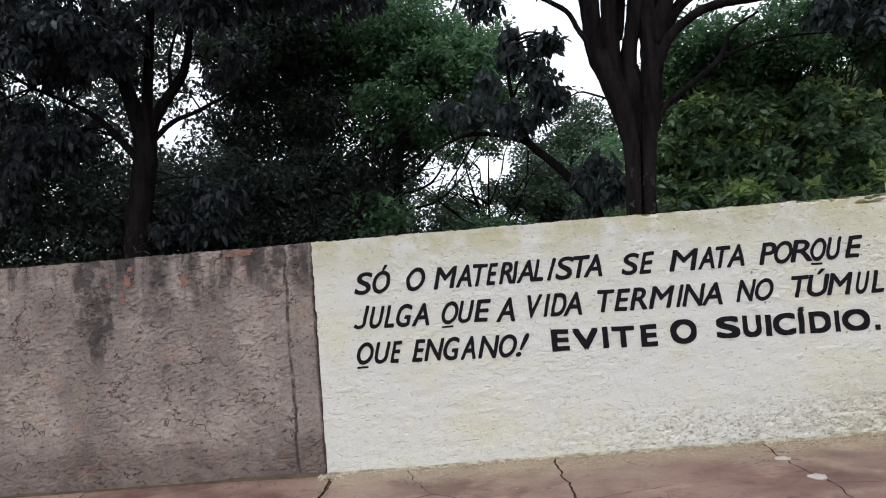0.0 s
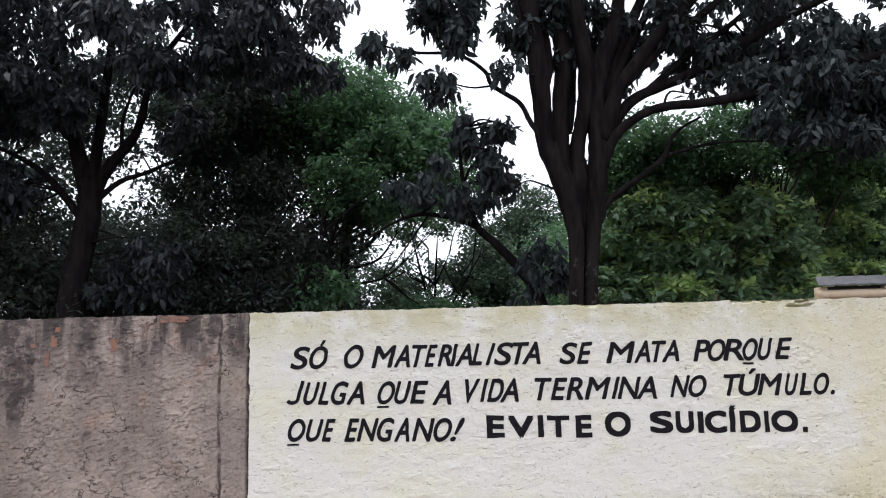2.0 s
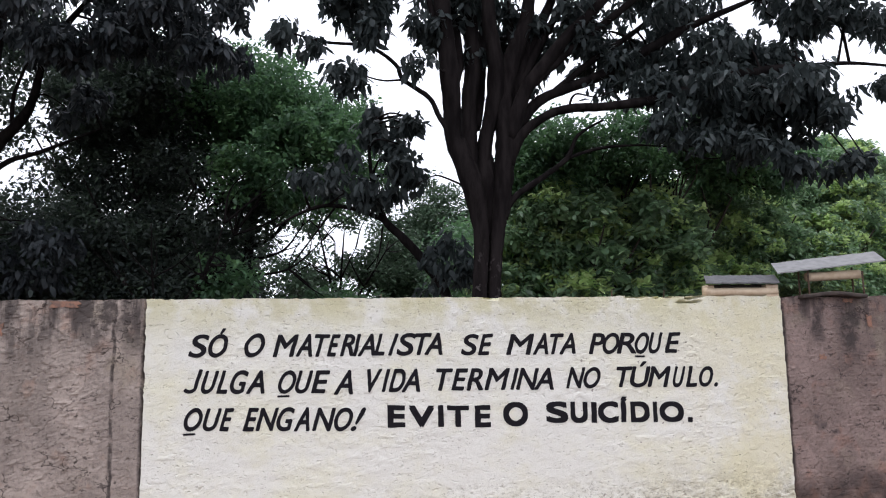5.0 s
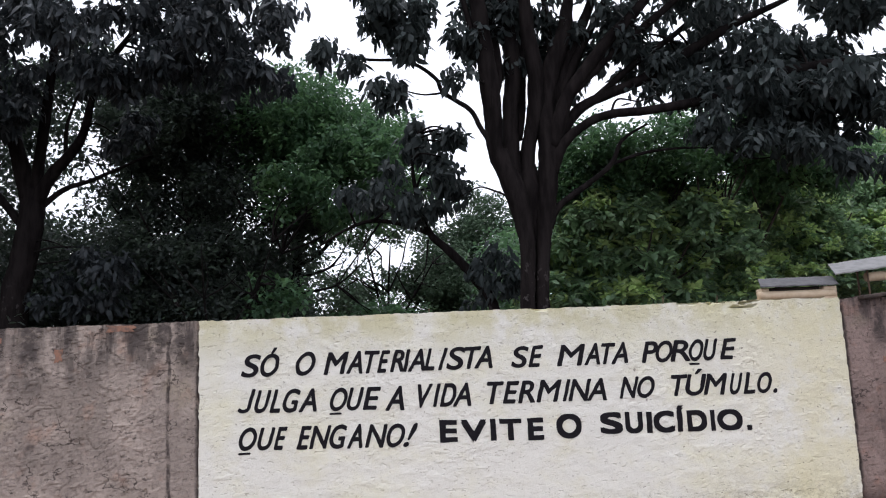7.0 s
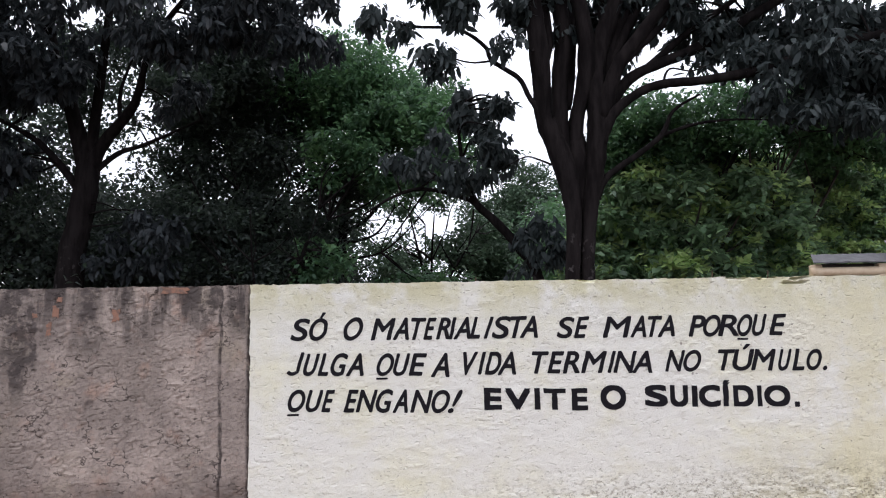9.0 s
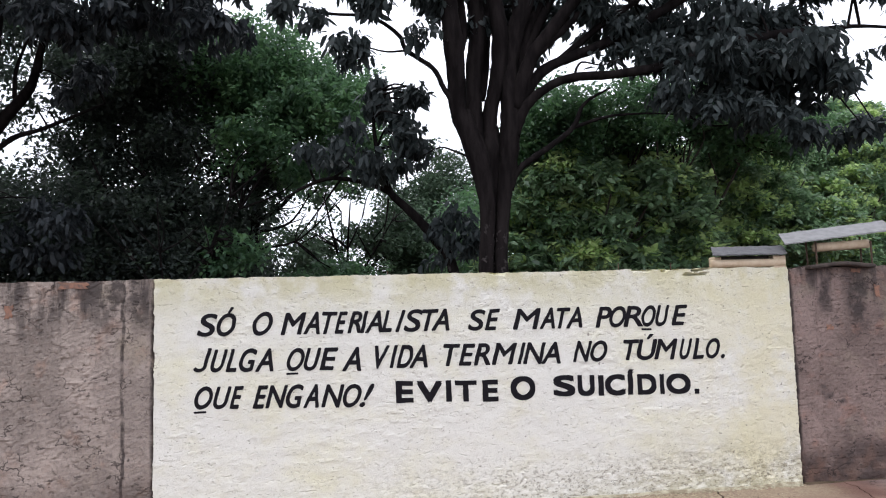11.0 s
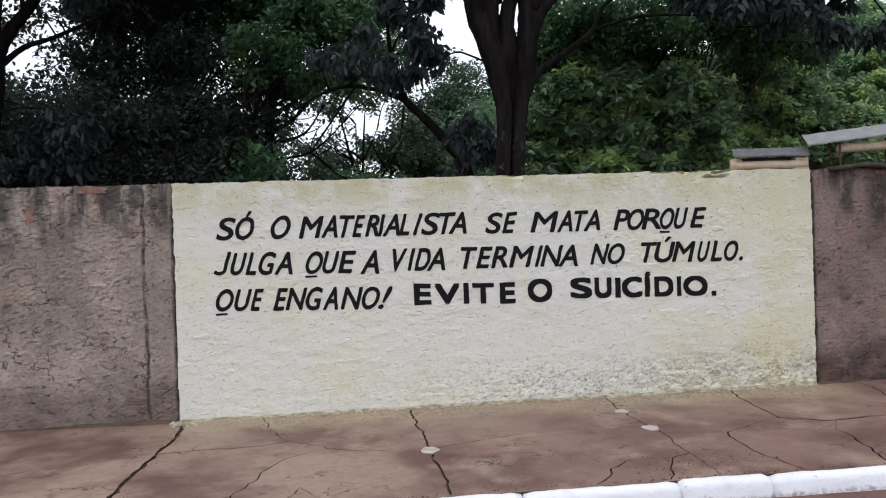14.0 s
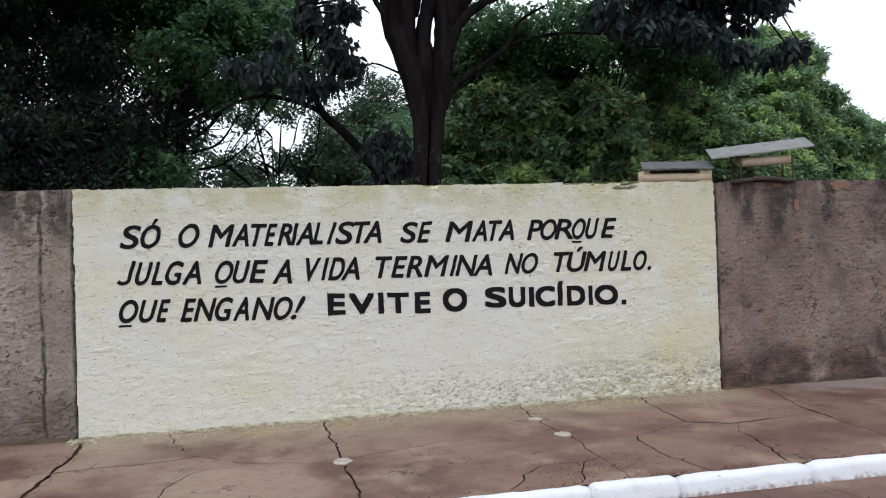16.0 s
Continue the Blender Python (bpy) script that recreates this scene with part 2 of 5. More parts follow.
def white_kerb():
    m = Mat("white_kerb_paint", 0.7)
    dirt = m.ramp(m.noise(5, 5, 0.65), 0.5, 0.75)
    base = m.mix(m.math("MULTIPLY", dirt, 0.4), (0.84, 0.855, 0.90), (0.60, 0.58, 0.59))
    chip = m.ramp(m.noise(24, 4, 0.7), 0.66, 0.72)
    base = m.mix(m.math("MULTIPLY", chip, 0.8), base, (0.32, 0.25, 0.21))
    splash = m.math("MULTIPLY", m.ramp(m.math("ADD", m.axis(2), m.math("MULTIPLY", m.noise(11, 5, 0.7), 0.12)), -0.095, -0.135), m.ramp(m.noise(30, 4, 0.7), 0.35, 0.6))
    base = m.mix(m.math("MULTIPLY", splash, 0.75), base, (0.20, 0.125, 0.10))
    m.color(base).bump(m.noise(45, 4), 0.008, 0.7)
    return m.m


def earth(name, a, b, scale=2.0):
    m = Mat(name, 0.95, spec=0.15)
    base = m.mix(m.ramp(m.noise(scale, 5), 0.35, 0.68), a, b)
    speck = m.ramp(m.noise(scale * 40, 3, 0.7), 0.58, 0.7)
    base = m.mix(m.math("MULTIPLY", speck, 0.4), base, tuple(min(1, c * 2.2) for c in a))
    m.color(base).bump(m.noise(scale * 30, 4), 0.01, 0.8)
    return m.m


def tar():
    m = Mat("worn_asphalt", 0.85, spec=0.3)
    base = m.mix(m.ramp(m.noise(1.6, 5, 0.6), 0.35, 0.66), (0.06, 0.056, 0.058), (0.095, 0.078, 0.074))
    dust = m.math("MULTIPLY", m.ramp(m.math("ADD", m.axis(1), m.math("MULTIPLY", m.noise(4, 5, 0.65), 0.6)), 3.7, 4.35), 0.75)
    base = m.mix(dust, base, (0.15, 0.095, 0.075))
    stone = m.ramp(m.voronoi(95), 0.25, 0.05)
    base = m.mix(m.math("MULTIPLY", stone, 0.45), base, (0.19, 0.17, 0.16))
    hole = m.ramp(m.noise(60, 3, 0.7), 0.58, 0.68)
    base = m.mix(m.math("MULTIPLY", hole, 0.7), base, (0.02, 0.018, 0.018))
    m.color(base).bump(m.noise(85, 4, 0.7), 0.012, 0.9)
    return m.m


def bark(name, a, b):
    m = Mat(name, 0.95, spec=0.05)
    ridge = m.noise(9, 5, 0.6, (1, 1, 0.22))
    base = m.mix(m.ramp(ridge, 0.35, 0.65), a, b)
    # pale lichen in blotches
    pale = m.math("MULTIPLY", m.ramp(m.noise(11, 4, 0.6, (1, 1, 0.8)), 0.56, 0.64), m.math("MULTIPLY", m.ramp(m.noise(2.2, 3), 0.36, 0.52), m.ramp(m.axis(2), 3.3, 2.6)))
    base = m.mix(m.math("MULTIPLY", pale, 0.75), base, (0.085, 0.075, 0.075))
    m.color(base).bump(ridge, 0.03, 0.9)
    return m.m


def leaves(name, dark, mid, tip, share=0.75, trans=0.3, gloss=0.22, tufts=0.25):
    m = Mat(name, 0.45, spec=gloss)
    r = m.island()
    base = m.mix(m.ramp(r, 0.0, 0.7), dark, mid)
    base = m.mix(m.ramp(r, share, 1.0), base, tip)
    patchy = m.ramp(m.noise(0.9, 3), 0.38, 0.62)
    base = m.mix(m.math("MULTIPLY", patchy, 0.45), base, mid)
    tuft = m.math("MULTIPLY", m.ramp(m.noise(1.9, 3, 0.6, (1, 1, 1.4)), 0.52, 0.62), tufts)
    base = m.mix(tuft, base, tip)
    m.color(base)
    glow = m.n.new("ShaderNodeBsdfTranslucent")
    m.l.new(m.mix(0.5, base, tip), glow.inputs[0])
    mixer = m.n.new("ShaderNodeMixShader")
    mixer.inputs[0].default_value = trans
    m.l.new(m.b.outputs[0], mixer.inputs[1])
    m.l.new(glow.outputs[0], mixer.inputs[2])
    m.l.new(mixer.outputs[0], m.n["Material Output"].inputs["Surface"])
    return m.m


def plain(name, a, b, scale, rough=0.7, metal=0.0, bumpd=0.003):
    m = Mat(name, rough, metal)
    m.color(m.mix(m.ramp(m.noise(scale, 5), 0.35, 0.68), a, b))
    m.bump(m.noise(scale * 5, 3), bumpd, 0.6)
    return m.m


CREAM = cream_paint()
STUCCO_L = grey_stucco("weathered_grey_render", (0.46, 0.384, 0.335), (0.42, 0.26, 0.19), 0.0,
                       ((-3.42, 0.15, 1.25, 0.40), (-3.30, 0.09, 1.0, 0.5), (-1.52, 0.18, 1.5, 0.35), (-2.75, 0.14, 1.45, 0.35), (-1.75, 0.12, 1.5, 0.35), (-1.66, 0.02, -1, 0.09), (-1.42, 0.035, -1, 0.05)))
STUCCO_R = grey_stucco("brown_stained_render", (0.315, 0.235, 0.21), (0.33, 0.18, 0.135), 13.0,
                       ((4.60, 0.10, 1.45, 0.25), (4.92, 0.14, 1.3, 0.3), (6.2, 0.3, 1.3, 0.5), (5.5, 0.12, 1.5, 0.3), (4.25, 0.035, -1, 0.05)), 0.85)
BRICK = brick_red()
BLACK = black_paint()
SLAB = red_concrete()
KERB = white_kerb()
ASPHALT = tar()
SOIL = earth("red_soil", (0.10, 0.055, 0.035), (0.06, 0.04, 0.025), 1.6)
GRASS = earth("dry_grass_ground", (0.05, 0.06, 0.025), (0.09, 0.075, 0.04), 0.6)
JOINT_DIRT = earth("brown_joint_dirt", (0.13, 0.095, 0.065), (0.07, 0.055, 0.035), 7)
# Slab sides: dirt, plus the shade of the crack's depth put into the colour
GAP = earth("crack_dirt_and_shade", (0.085, 0.058, 0.042), (0.04, 0.028, 0.022), 4)
MORTAR = earth("crumbled_mortar", (0.58, 0.54, 0.40), (0.30, 0.25, 0.17), 14)
MOSS = earth("grey_green_moss", (0.055, 0.06, 0.03), (0.09, 0.075, 0.05), 12)
PATCH = plain("pale_cement_patch", (0.50, 0.46, 0.42), (0.36, 0.31, 0.27), 14)
# The trunks stand against the light; that dimness is put into the bark colour
BARK_A = bark("shade_toned_bark", (0.0085, 0.007, 0.0072), (0.020, 0.0165, 0.0165))
BARK_B = bark("grey_bark", (0.03, 0.026, 0.022), (0.06, 0.05, 0.042))
# Backlit shade and the sky's bluish sheen are put into these two leaf colours
LEAF_NEAR = leaves("large_shade_toned_leaves", (0.026, 0.031, 0.036), (0.040, 0.049, 0.055), (0.072, 0.087, 0.093), 0.8, 0.25, 0.32, 0.1)
LEAF_BACKLIT = leaves("backlit_shade_toned_leaves", (0.033, 0.043, 0.045), (0.048, 0.061, 0.062), (0.078, 0.100, 0.098), 0.82, 0.3, 0.2, 0.1)
LEAF_MID = leaves("small_green_leaves", (0.054, 0.100, 0.069), (0.080, 0.170, 0.092), (0.17, 0.32, 0.135), 0.85, 0.42, 0.3, 0.6)
# The dense canopy's shade is put into this leaf colour
LEAF_SHADE = leaves("deep_shade_toned_leaves", (0.042, 0.051, 0.053), (0.060, 0.077, 0.069), (0.095, 0.145, 0.090), 0.88, 0.32, 0.2, 0.35)
LEAF_FAR = leaves("blue_green_far_leaves", (0.045, 0.075, 0.05), (0.075, 0.125, 0.078), (0.12, 0.18, 0.11), 0.7, 0.3)
LEAF_LIGHT = leaves("mid_green_leaves", (0.060, 0.115, 0.078), (0.20, 0.335, 0.185), (0.36, 0.52, 0.28), 0.78, 0.42, 0.8, 0.2)
LEAF_YOUNG = leaves("young_yellow_green_leaves", (0.34, 0.50, 0.19), (0.46, 0.62, 0.25), (0.56, 0.70, 0.32), 0.6, 0.45, 0.6, 0.3)
CEMENT = plain("grey_fibre_cement", (0.28, 0.28, 0.28), (0.22, 0.22, 0.22), 14, 0.9)
CEMENT_DARK = plain("dark_fibre_cement", (0.11, 0.11, 0.115), (0.15, 0.15, 0.155), 14, 0.9)
BEIGE = plain("cream_painted_tile", (0.62, 0.50, 0.36), (0.54, 0.41, 0.28), 16, 0.7)
DARK = plain("dark_weathered_wood", (0.05, 0.04, 0.036), (0.09, 0.07, 0.06), 15, 0.9)
RUST = plain("rusty_iron", (0.12, 0.075, 0.05), (0.07, 0.05, 0.04), 40, 0.8, 0.4)


# ---- building helpers ----
def mesh_ob(name, verts, faces, material, parent=None, smooth=False, label=""):
    me = bpy.data.meshes.new(name)
    me.from_pydata([tuple(v) for v in verts], [], [tuple(f) for f in faces])
    me.materials.append(material)
    if smooth:
        me.polygons.foreach_set("use_smooth", [True] * len(me.polygons))
    me.update()
    ob = new(name, me)
    if parent:
        ob.parent = parent
    if label:
        tagged(ob, label)
    return ob


def part(name, bm, material, parent=None, label="", smooth=False):
    me = bpy.data.meshes.new(name)
    bm.normal_update()
    bm.to_mesh(me)
    bm.free()
    me.materials.append(material)
    if smooth:
        me.polygons.foreach_set("use_smooth", [True] * len(me.polygons))
    ob = new(name, me)
    if parent:
        ob.parent = parent
    if label:
        tagged(ob, label)
    return ob


def box(bm, lo, hi, bevel=0.0, m=None):
    got = bmesh.ops.create_cube(bm, size=1.0)["verts"]
    c = [(a + b) / 2 for a, b in zip(lo, hi)]
    s = [b - a for a, b in zip(lo, hi)]
    for v in got:
        v.co = Vector([v.co[i] * s[i] + c[i] for i in range(3)])
        if m:
            v.co = m @ v.co
    if bevel:
        edges = list({e for v in got for e in v.link_edges})
        bmesh.ops.bevel(bm, geom=edges, offset=bevel, segments=2, affect="EDGES", profile=0.5)


LATTICES = {}


def lattice(seed):
    if seed not in LATTICES:
        LATTICES[seed] = np.random.RandomState(seed).rand(256, 256)
    return LATTICES[seed]


def vnoise(x, z, sx, sz, seed):
    """Smooth value noise over the plane, 0 to 1, with cells sx by sz metres."""
    g = lattice(seed)
    u, v = np.asarray(x, float) / sx + 1000.37, np.asarray(z, float) / sz + 1000.71
    i, j = np.floor(u).astype(int), np.floor(v).astype(int)
    a, b = u - i, v - j
    a, b = a * a * (3 - 2 * a), b * b * (3 - 2 * b)
    i0, j0, i1, j1 = i % 256, j % 256, (i + 1) % 256, (j + 1) % 256
    return (g[i0, j0] * (1 - a) + g[i1, j0] * a) * (1 - b) + (g[i0, j1] * (1 - a) + g[i1, j1] * a) * b


def relief(x, z, rough=1.0):
    """How far the render stands out from its plane towards the street, in metres."""
    h = 0.006 * (vnoise(x, z, 0.5, 0.4, 1) - 0.5) + 0.005 * (vnoise(x, z, 0.11, 0.06, 2) - 0.5)
    scab = vnoise(x, z, 0.062, 0.038, 3) * 0.65 + vnoise(x, z, 0.03, 0.018, 5) * 0.35
    flake = np.clip(vnoise(x, z, 0.35, 0.3, 6) - 0.35, 0, 1)
    # the coat is worn into scabs near the pavement
    foot = np.clip((0.42 - z) / 0.3, 0, 1) * np.clip((x + 0.2) / 1.5, 0.15, 1)
    worn = foot * (0.004 * (vnoise(x, z, 0.04, 0.03, 7) - 0.5) - 0.06 * np.clip(scab - 0.58, 0, 0.12))
    return h + worn + rough * (0.062 * flake * np.clip(scab - 0.60, 0, 0.12) + 0.0022 * (vnoise(x, z, 0.022, 0.016, 4) - 0.5))


def tube(bm, pts, radii, sides=9, wob=0.12, seed=0):
    """A tapered limb along a smooth curve through the points."""
    rnd = random.Random(seed)
    pts = [Vector(p) for p in pts]
    fine, rad = [], []
    for i in range(len(pts) - 1):
        p0, p1, p2, p3 = pts[max(i - 1, 0)], pts[i], pts[i + 1], pts[min(i + 2, len(pts) - 1)]
        for k in range(5):
            t = k / 5
            fine.append(0.5 * (2 * p1 + (p2 - p0) * t + (2 * p0 - 5 * p1 + 4 * p2 - p3) * t * t + (3 * p1 - p0 - 3 * p2 + p3) * t ** 3))
            rad.append(radii[i] + (radii[i + 1] - radii[i]) * t)
    fine.append(pts[-1])
    rad.append(radii[-1])
    rings = []
    for i, (p, r) in enumerate(zip(fine, rad)):
        d = (fine[min(i + 1, len(fine) - 1)] - fine[max(i - 1, 0)]).normalized()
        a = d.cross(Vector((0.3, 1, 0.1))).normalized() if i == 0 else (a - d * a.dot(d)).normalized()
        b = d.cross(a)
        rings.append([bm.verts.new(p + (a * math.cos(k * math.tau / sides) + b * math.sin(k * math.tau / sides)) * r * (1 + wob * (rnd.random() - 0.5)))
                      for k in range(sides)])
    for r0, r1 in zip(rings, rings[1:]):
        for k in range(sides):
            bm.faces.new((r0[k], r0[(k + 1) % sides], r1[(k + 1) % sides], r1[k]))
    bm.faces.new(rings[0][::-1])
    bm.faces.new(rings[-1])
    return fine


def crown_points(blobs, rng, each=11, clump=0.15):
    """Places of leaf whorls in ellipsoids (x, y, z, rx, ry, rz, count)."""
    out = []
    for x, y, z, rx, ry, rz, n in blobs:
        # boughs first, then whorls gathered round the bough ends, so that gaps stay between them
        k = max(3, int(n / each))
        d = rng.normal(size=(k, 3))
        d /= np.linalg.norm(d, axis=1)[:, None]
        ends = d * rng.rand(k, 1) ** 0.4 * np.array([rx, ry, rz])
        reach = clump * min(rx, ry, rz, 1.0) ** 0.5
        pick = rng.randint(0, k, int(n))
        out.append(np.array([x, y, z]) + ends[pick] + np.clip(rng.normal(size=(int(n), 3)), -1.5, 1.5) * reach * np.array([1.15, 1.15, 0.75]))
    return np.concatenate(out)


def leaf_mesh(name, centres, rng, per, length, width, spread, droop, material, parent, label=""):
    """Whorls of folded leaves; each leaf is a small pointed blade of six corners, or of four when small."""
    n = len(centres) * per
    c = np.repeat(centres, per, axis=0) + np.clip(rng.normal(size=(n, 3)), -1.6, 1.6) * spread
    ang = rng.rand(n) * math.tau
    drop = -droop + rng.normal(size=n) * 0.45
    d = np.stack([np.cos(ang) * np.cos(drop), np.sin(ang) * np.cos(drop), np.sin(drop)], 1)
    side = np.cross(d, np.stack([rng.normal(size=n) * 0.5, rng.normal(size=n) * 0.5, np.ones(n)], 1))
    side /= np.linalg.norm(side, axis=1)[:, None] + 1e-6
    up = np.cross(side, d)
    ln = (length * (0.65 + 0.7 * rng.rand(n)))[:, None]
    wd = (width * (0.7 + 0.6 * rng.rand(n)))[:, None]
    if length > 0.1:
        v = np.stack([c, c + d * ln * 0.32 + side * wd * 0.5 + up * wd * 0.15, c + d * ln * 0.32 - side * wd * 0.5 + up * wd * 0.15,
                      c + d * ln * 0.68 + side * wd * 0.42 - up * ln * 0.05, c + d * ln * 0.68 - side * wd * 0.42 - up * ln * 0.05, c + d * ln - up * ln * 0.16], 1)
        tri = np.array([[0, 1, 2], [1, 3, 4], [1, 4, 2], [3, 5, 4]])
        k = 6
    else:
        v = np.stack([c, c + d * ln * 0.45 + side * wd * 0.5, c + d * ln - up * ln * 0.12, c + d * ln * 0.45 - side * wd * 0.5], 1)
        tri = np.array([[0, 1, 2], [0, 2, 3]])
        k = 4
    faces = (np.arange(n)[:, None, None] * k + tri[None]).reshape(-1, 3)
    v = v.reshape(-1, 3)
    me = bpy.data.meshes.new(name)
    me.vertices.add(len(v))
    me.vertices.foreach_set("co", v.ravel())
    me.loops.add(len(faces) * 3)
    me.loops.foreach_set("vertex_index", faces.ravel().astype(np.int32))
    me.polygons.add(len(faces))
    me.polygons.foreach_set("loop_start", np.arange(0, len(faces) * 3, 3, dtype=np.int32))
    me.materials.append(material)
    me.update(calc_edges=True)
    ob = new(name, me)
    ob.parent = parent
    if label:
        tagged(ob, label)
    return ob


def tree(label, base, limbs, blobs, leaf, material, barkmat, seed, twigs=80, group="", reach=1.1):
    """limbs: (points, first radius, last radius); blobs: see crown_points; leaf: per whorl, length, width, spread, droop."""
    rng = np.random.RandomState(seed)
    root = tagged(new("tree"), label, "tree", group)
    root.location = base
    off = Vector(base)
    bm = bmesh.new()
    spine = []
    for i, (pts, *girth) in enumerate(limbs):
        k, r0 = len(pts) - 1, girth[0]
        radii = girth if len(girth) == k + 1 else [r0 + (girth[-1] - r0) * j / k for j in range(k + 1)]
        spine += tube(bm, [Vector(p) - off for p in pts], radii, 12 if r0 > 0.06 else 6, 0.16, seed + i)
    centres = crown_points(blobs, rng) - np.array(base)
    sp = np.array([tuple(p) for p in spine])
    for i in rng.choice(len(centres), min(twigs, len(centres)), replace=False):
        c = centres[i]
        q = sp + np.array([0, 0, 0])
        dist = np.linalg.norm(q - c, axis=1) + 0.6 * np.clip(q[:, 2] - c[2], 0, 9)
        near = Vector(q[dist.argmin()])
        end = Vector(c)
        if (end - near).length > reach:
            continue
        midp = near.lerp(end, 0.5) + Vector(rng.normal(size=3) * 0.1) + Vector((0, 0, 0.12 * (end - near).length))
        tube(bm, [near, midp, end], [0.022, 0.014, 0.006], 5, 0.1, int(seed + i))
    part("trunk", bm, barkmat, root, smooth=True)
    per, ln, wd, sprd, drp = leaf
    leaf_mesh("crown", centres, rng, per, ln, wd, sprd, drp, material, root)
    return root


# ---- ground, road, kerb ----
def sheet(name, x0, y0, x1, y1, z, material, label, cat):
    xs, ys = np.linspace(x0, x1, 13), np.linspace(y0, y1, 7)
    v = [(x, y, z) for y in ys for x in xs]
    f = [(j * 13 + i, j * 13 + i + 1, (j + 1) * 13 + i + 1, (j + 1) * 13 + i) for j in range(6) for i in range(12)]
    return tagged(mesh_ob(name, v, f, material), label, cat, kind="structure")


sheet("ground", -2500, -2500, 2500, 2500, -0.32, GRASS, "dry grassy earth reaching to the horizon", "ground")
sheet("road", -60, -9, 60, 4.1, -0.216, ASPHALT, "worn dark grey asphalt street with red dust", "road")
sheet("yard_ground", -60, 6.97, 60, 80, -0.06, SOIL, "bare shaded soil under the trees behind the wall", "ground")


def ground_z(y):
    return -0.035 - 0.045 * (6.8 - y) / 2.35


bm = bmesh.new()
bm.faces.new([bm.verts.new((x, y, ground_z(y) - 0.02)) for x, y in ((-60, 4.475), (60, 4.475), (60, 6.9), (-60, 6.9))])
tagged(part("pavement_bed", bm, JOINT_DIRT), "brown dirt showing in the pavement joints", "ground", kind="structure")


def jag(a, b, amp, seed):
    """A broken line from a to b, the same from either end."""
    if a > b:
        return jag(b, a, amp, seed)[::-1]
    rnd = random.Random(f"{a}{b}{seed}")
    n = max(2, int(math.dist(a, b) / 0.055))
    px, py = -(b[1] - a[1]), b[0] - a[0]
    ln = math.hypot(px, py)
    out = [a]
    drift = 0.0
    for i in range(1, n):
        t = i / n
        drift += rnd.uniform(-1, 1) * amp
        w = (drift + rnd.uniform(-0.4, 0.4) * amp) * min(1, 4 * t, 4 - 4 * t)
        out.append((a[0] + (b[0] - a[0]) * t + px / ln * w, a[1] + (b[1] - a[1]) * t + py / ln * w))
    out.append(b)
    return out


JOINT, EDGE = {}, {}
pavement = tagged(new("pavement"), "cracked red-stained concrete pavement along the wall", "pavement", kind="structure")
road_gutter = tagged(new("gutter"), "cracked reddish concrete gutter strip along the kerb", "gutter", kind="structure")


def slab(name, corners, parent, zf, gap, depth, seed, straight=(), raised=0.0):
    """A broken slab: its corners in plan, its sides jagged, a small gap all round. straight: y values whose sides stay straight."""
    loop, wide = [], []
    for a, b in zip(corners, corners[1:] + corners[:1]):
        even = a[1] == b[1] and a[1] in straight
        run = ([a, b] if even else jag(a, b, 0.014, "s"))[:-1]
        loop += run
        open_by = EDGE.get(frozenset((a, b)), JOINT.get(a, 0) if a in JOINT and b in JOINT else 0.0)
        wide += [open_by] * len(run)
    area = sum(p[0] * q[1] - q[0] * p[1] for p, q in zip(loop, loop[1:] + loop[:1]))
    if area < 0:
        loop, wide = loop[::-1], wide[::-1]
    n = len(loop)

    def shrunk(g):
        out = []
        for i, p in enumerate(loop):
            a, b = Vector(loop[i - 1]), Vector(loop[(i + 1) % n])
            d = (b - a).normalized()
            g2 = g + wide[i] * (0.5 + 0.8 * random.Random(i).random())
            out.append((p[0] - d.y * g2, p[1] + d.x * g2))
        return out
    rnd = random.Random(seed)
    lift, tx, ty = raised + rnd.uniform(-0.0008, 0.0008), rnd.uniform(-0.0008, 0.0008), rnd.uniform(-0.0008, 0.0008)
    cx, cy = sum(p[0] for p in loop) / n, sum(p[1] for p in loop) / n
    top = [(x, y, zf(y) + lift + tx * (x - cx) + ty * (y - cy)) for x, y in shrunk(gap + 0.0016)]
    rim = [(x, y, zf(y) + lift - 0.004 + tx * (x - cx) + ty * (y - cy)) for x, y in shrunk(gap)]
    low = [(x, y, zf(y) - depth) for x, y in shrunk(gap)]
    bm = bmesh.new()
    vt, vr, vl = ([bm.verts.new(p) for p in ring] for ring in (top, rim, low))
    face = bm.faces.new(vt)
    for r0, r1, k in ((vr, vt, 0), (vl, vr, 1)):
        for i in range(n):
            bm.faces.new((r0[i], r0[(i + 1) % n], r1[(i + 1) % n], r1[i])).material_index = k
    bm.normal_update()
    bmesh.ops.triangulate(bm, faces=[face])
    ob = part(name, bm, SLAB, parent)
    ob.data.materials.append(GAP)
    return ob


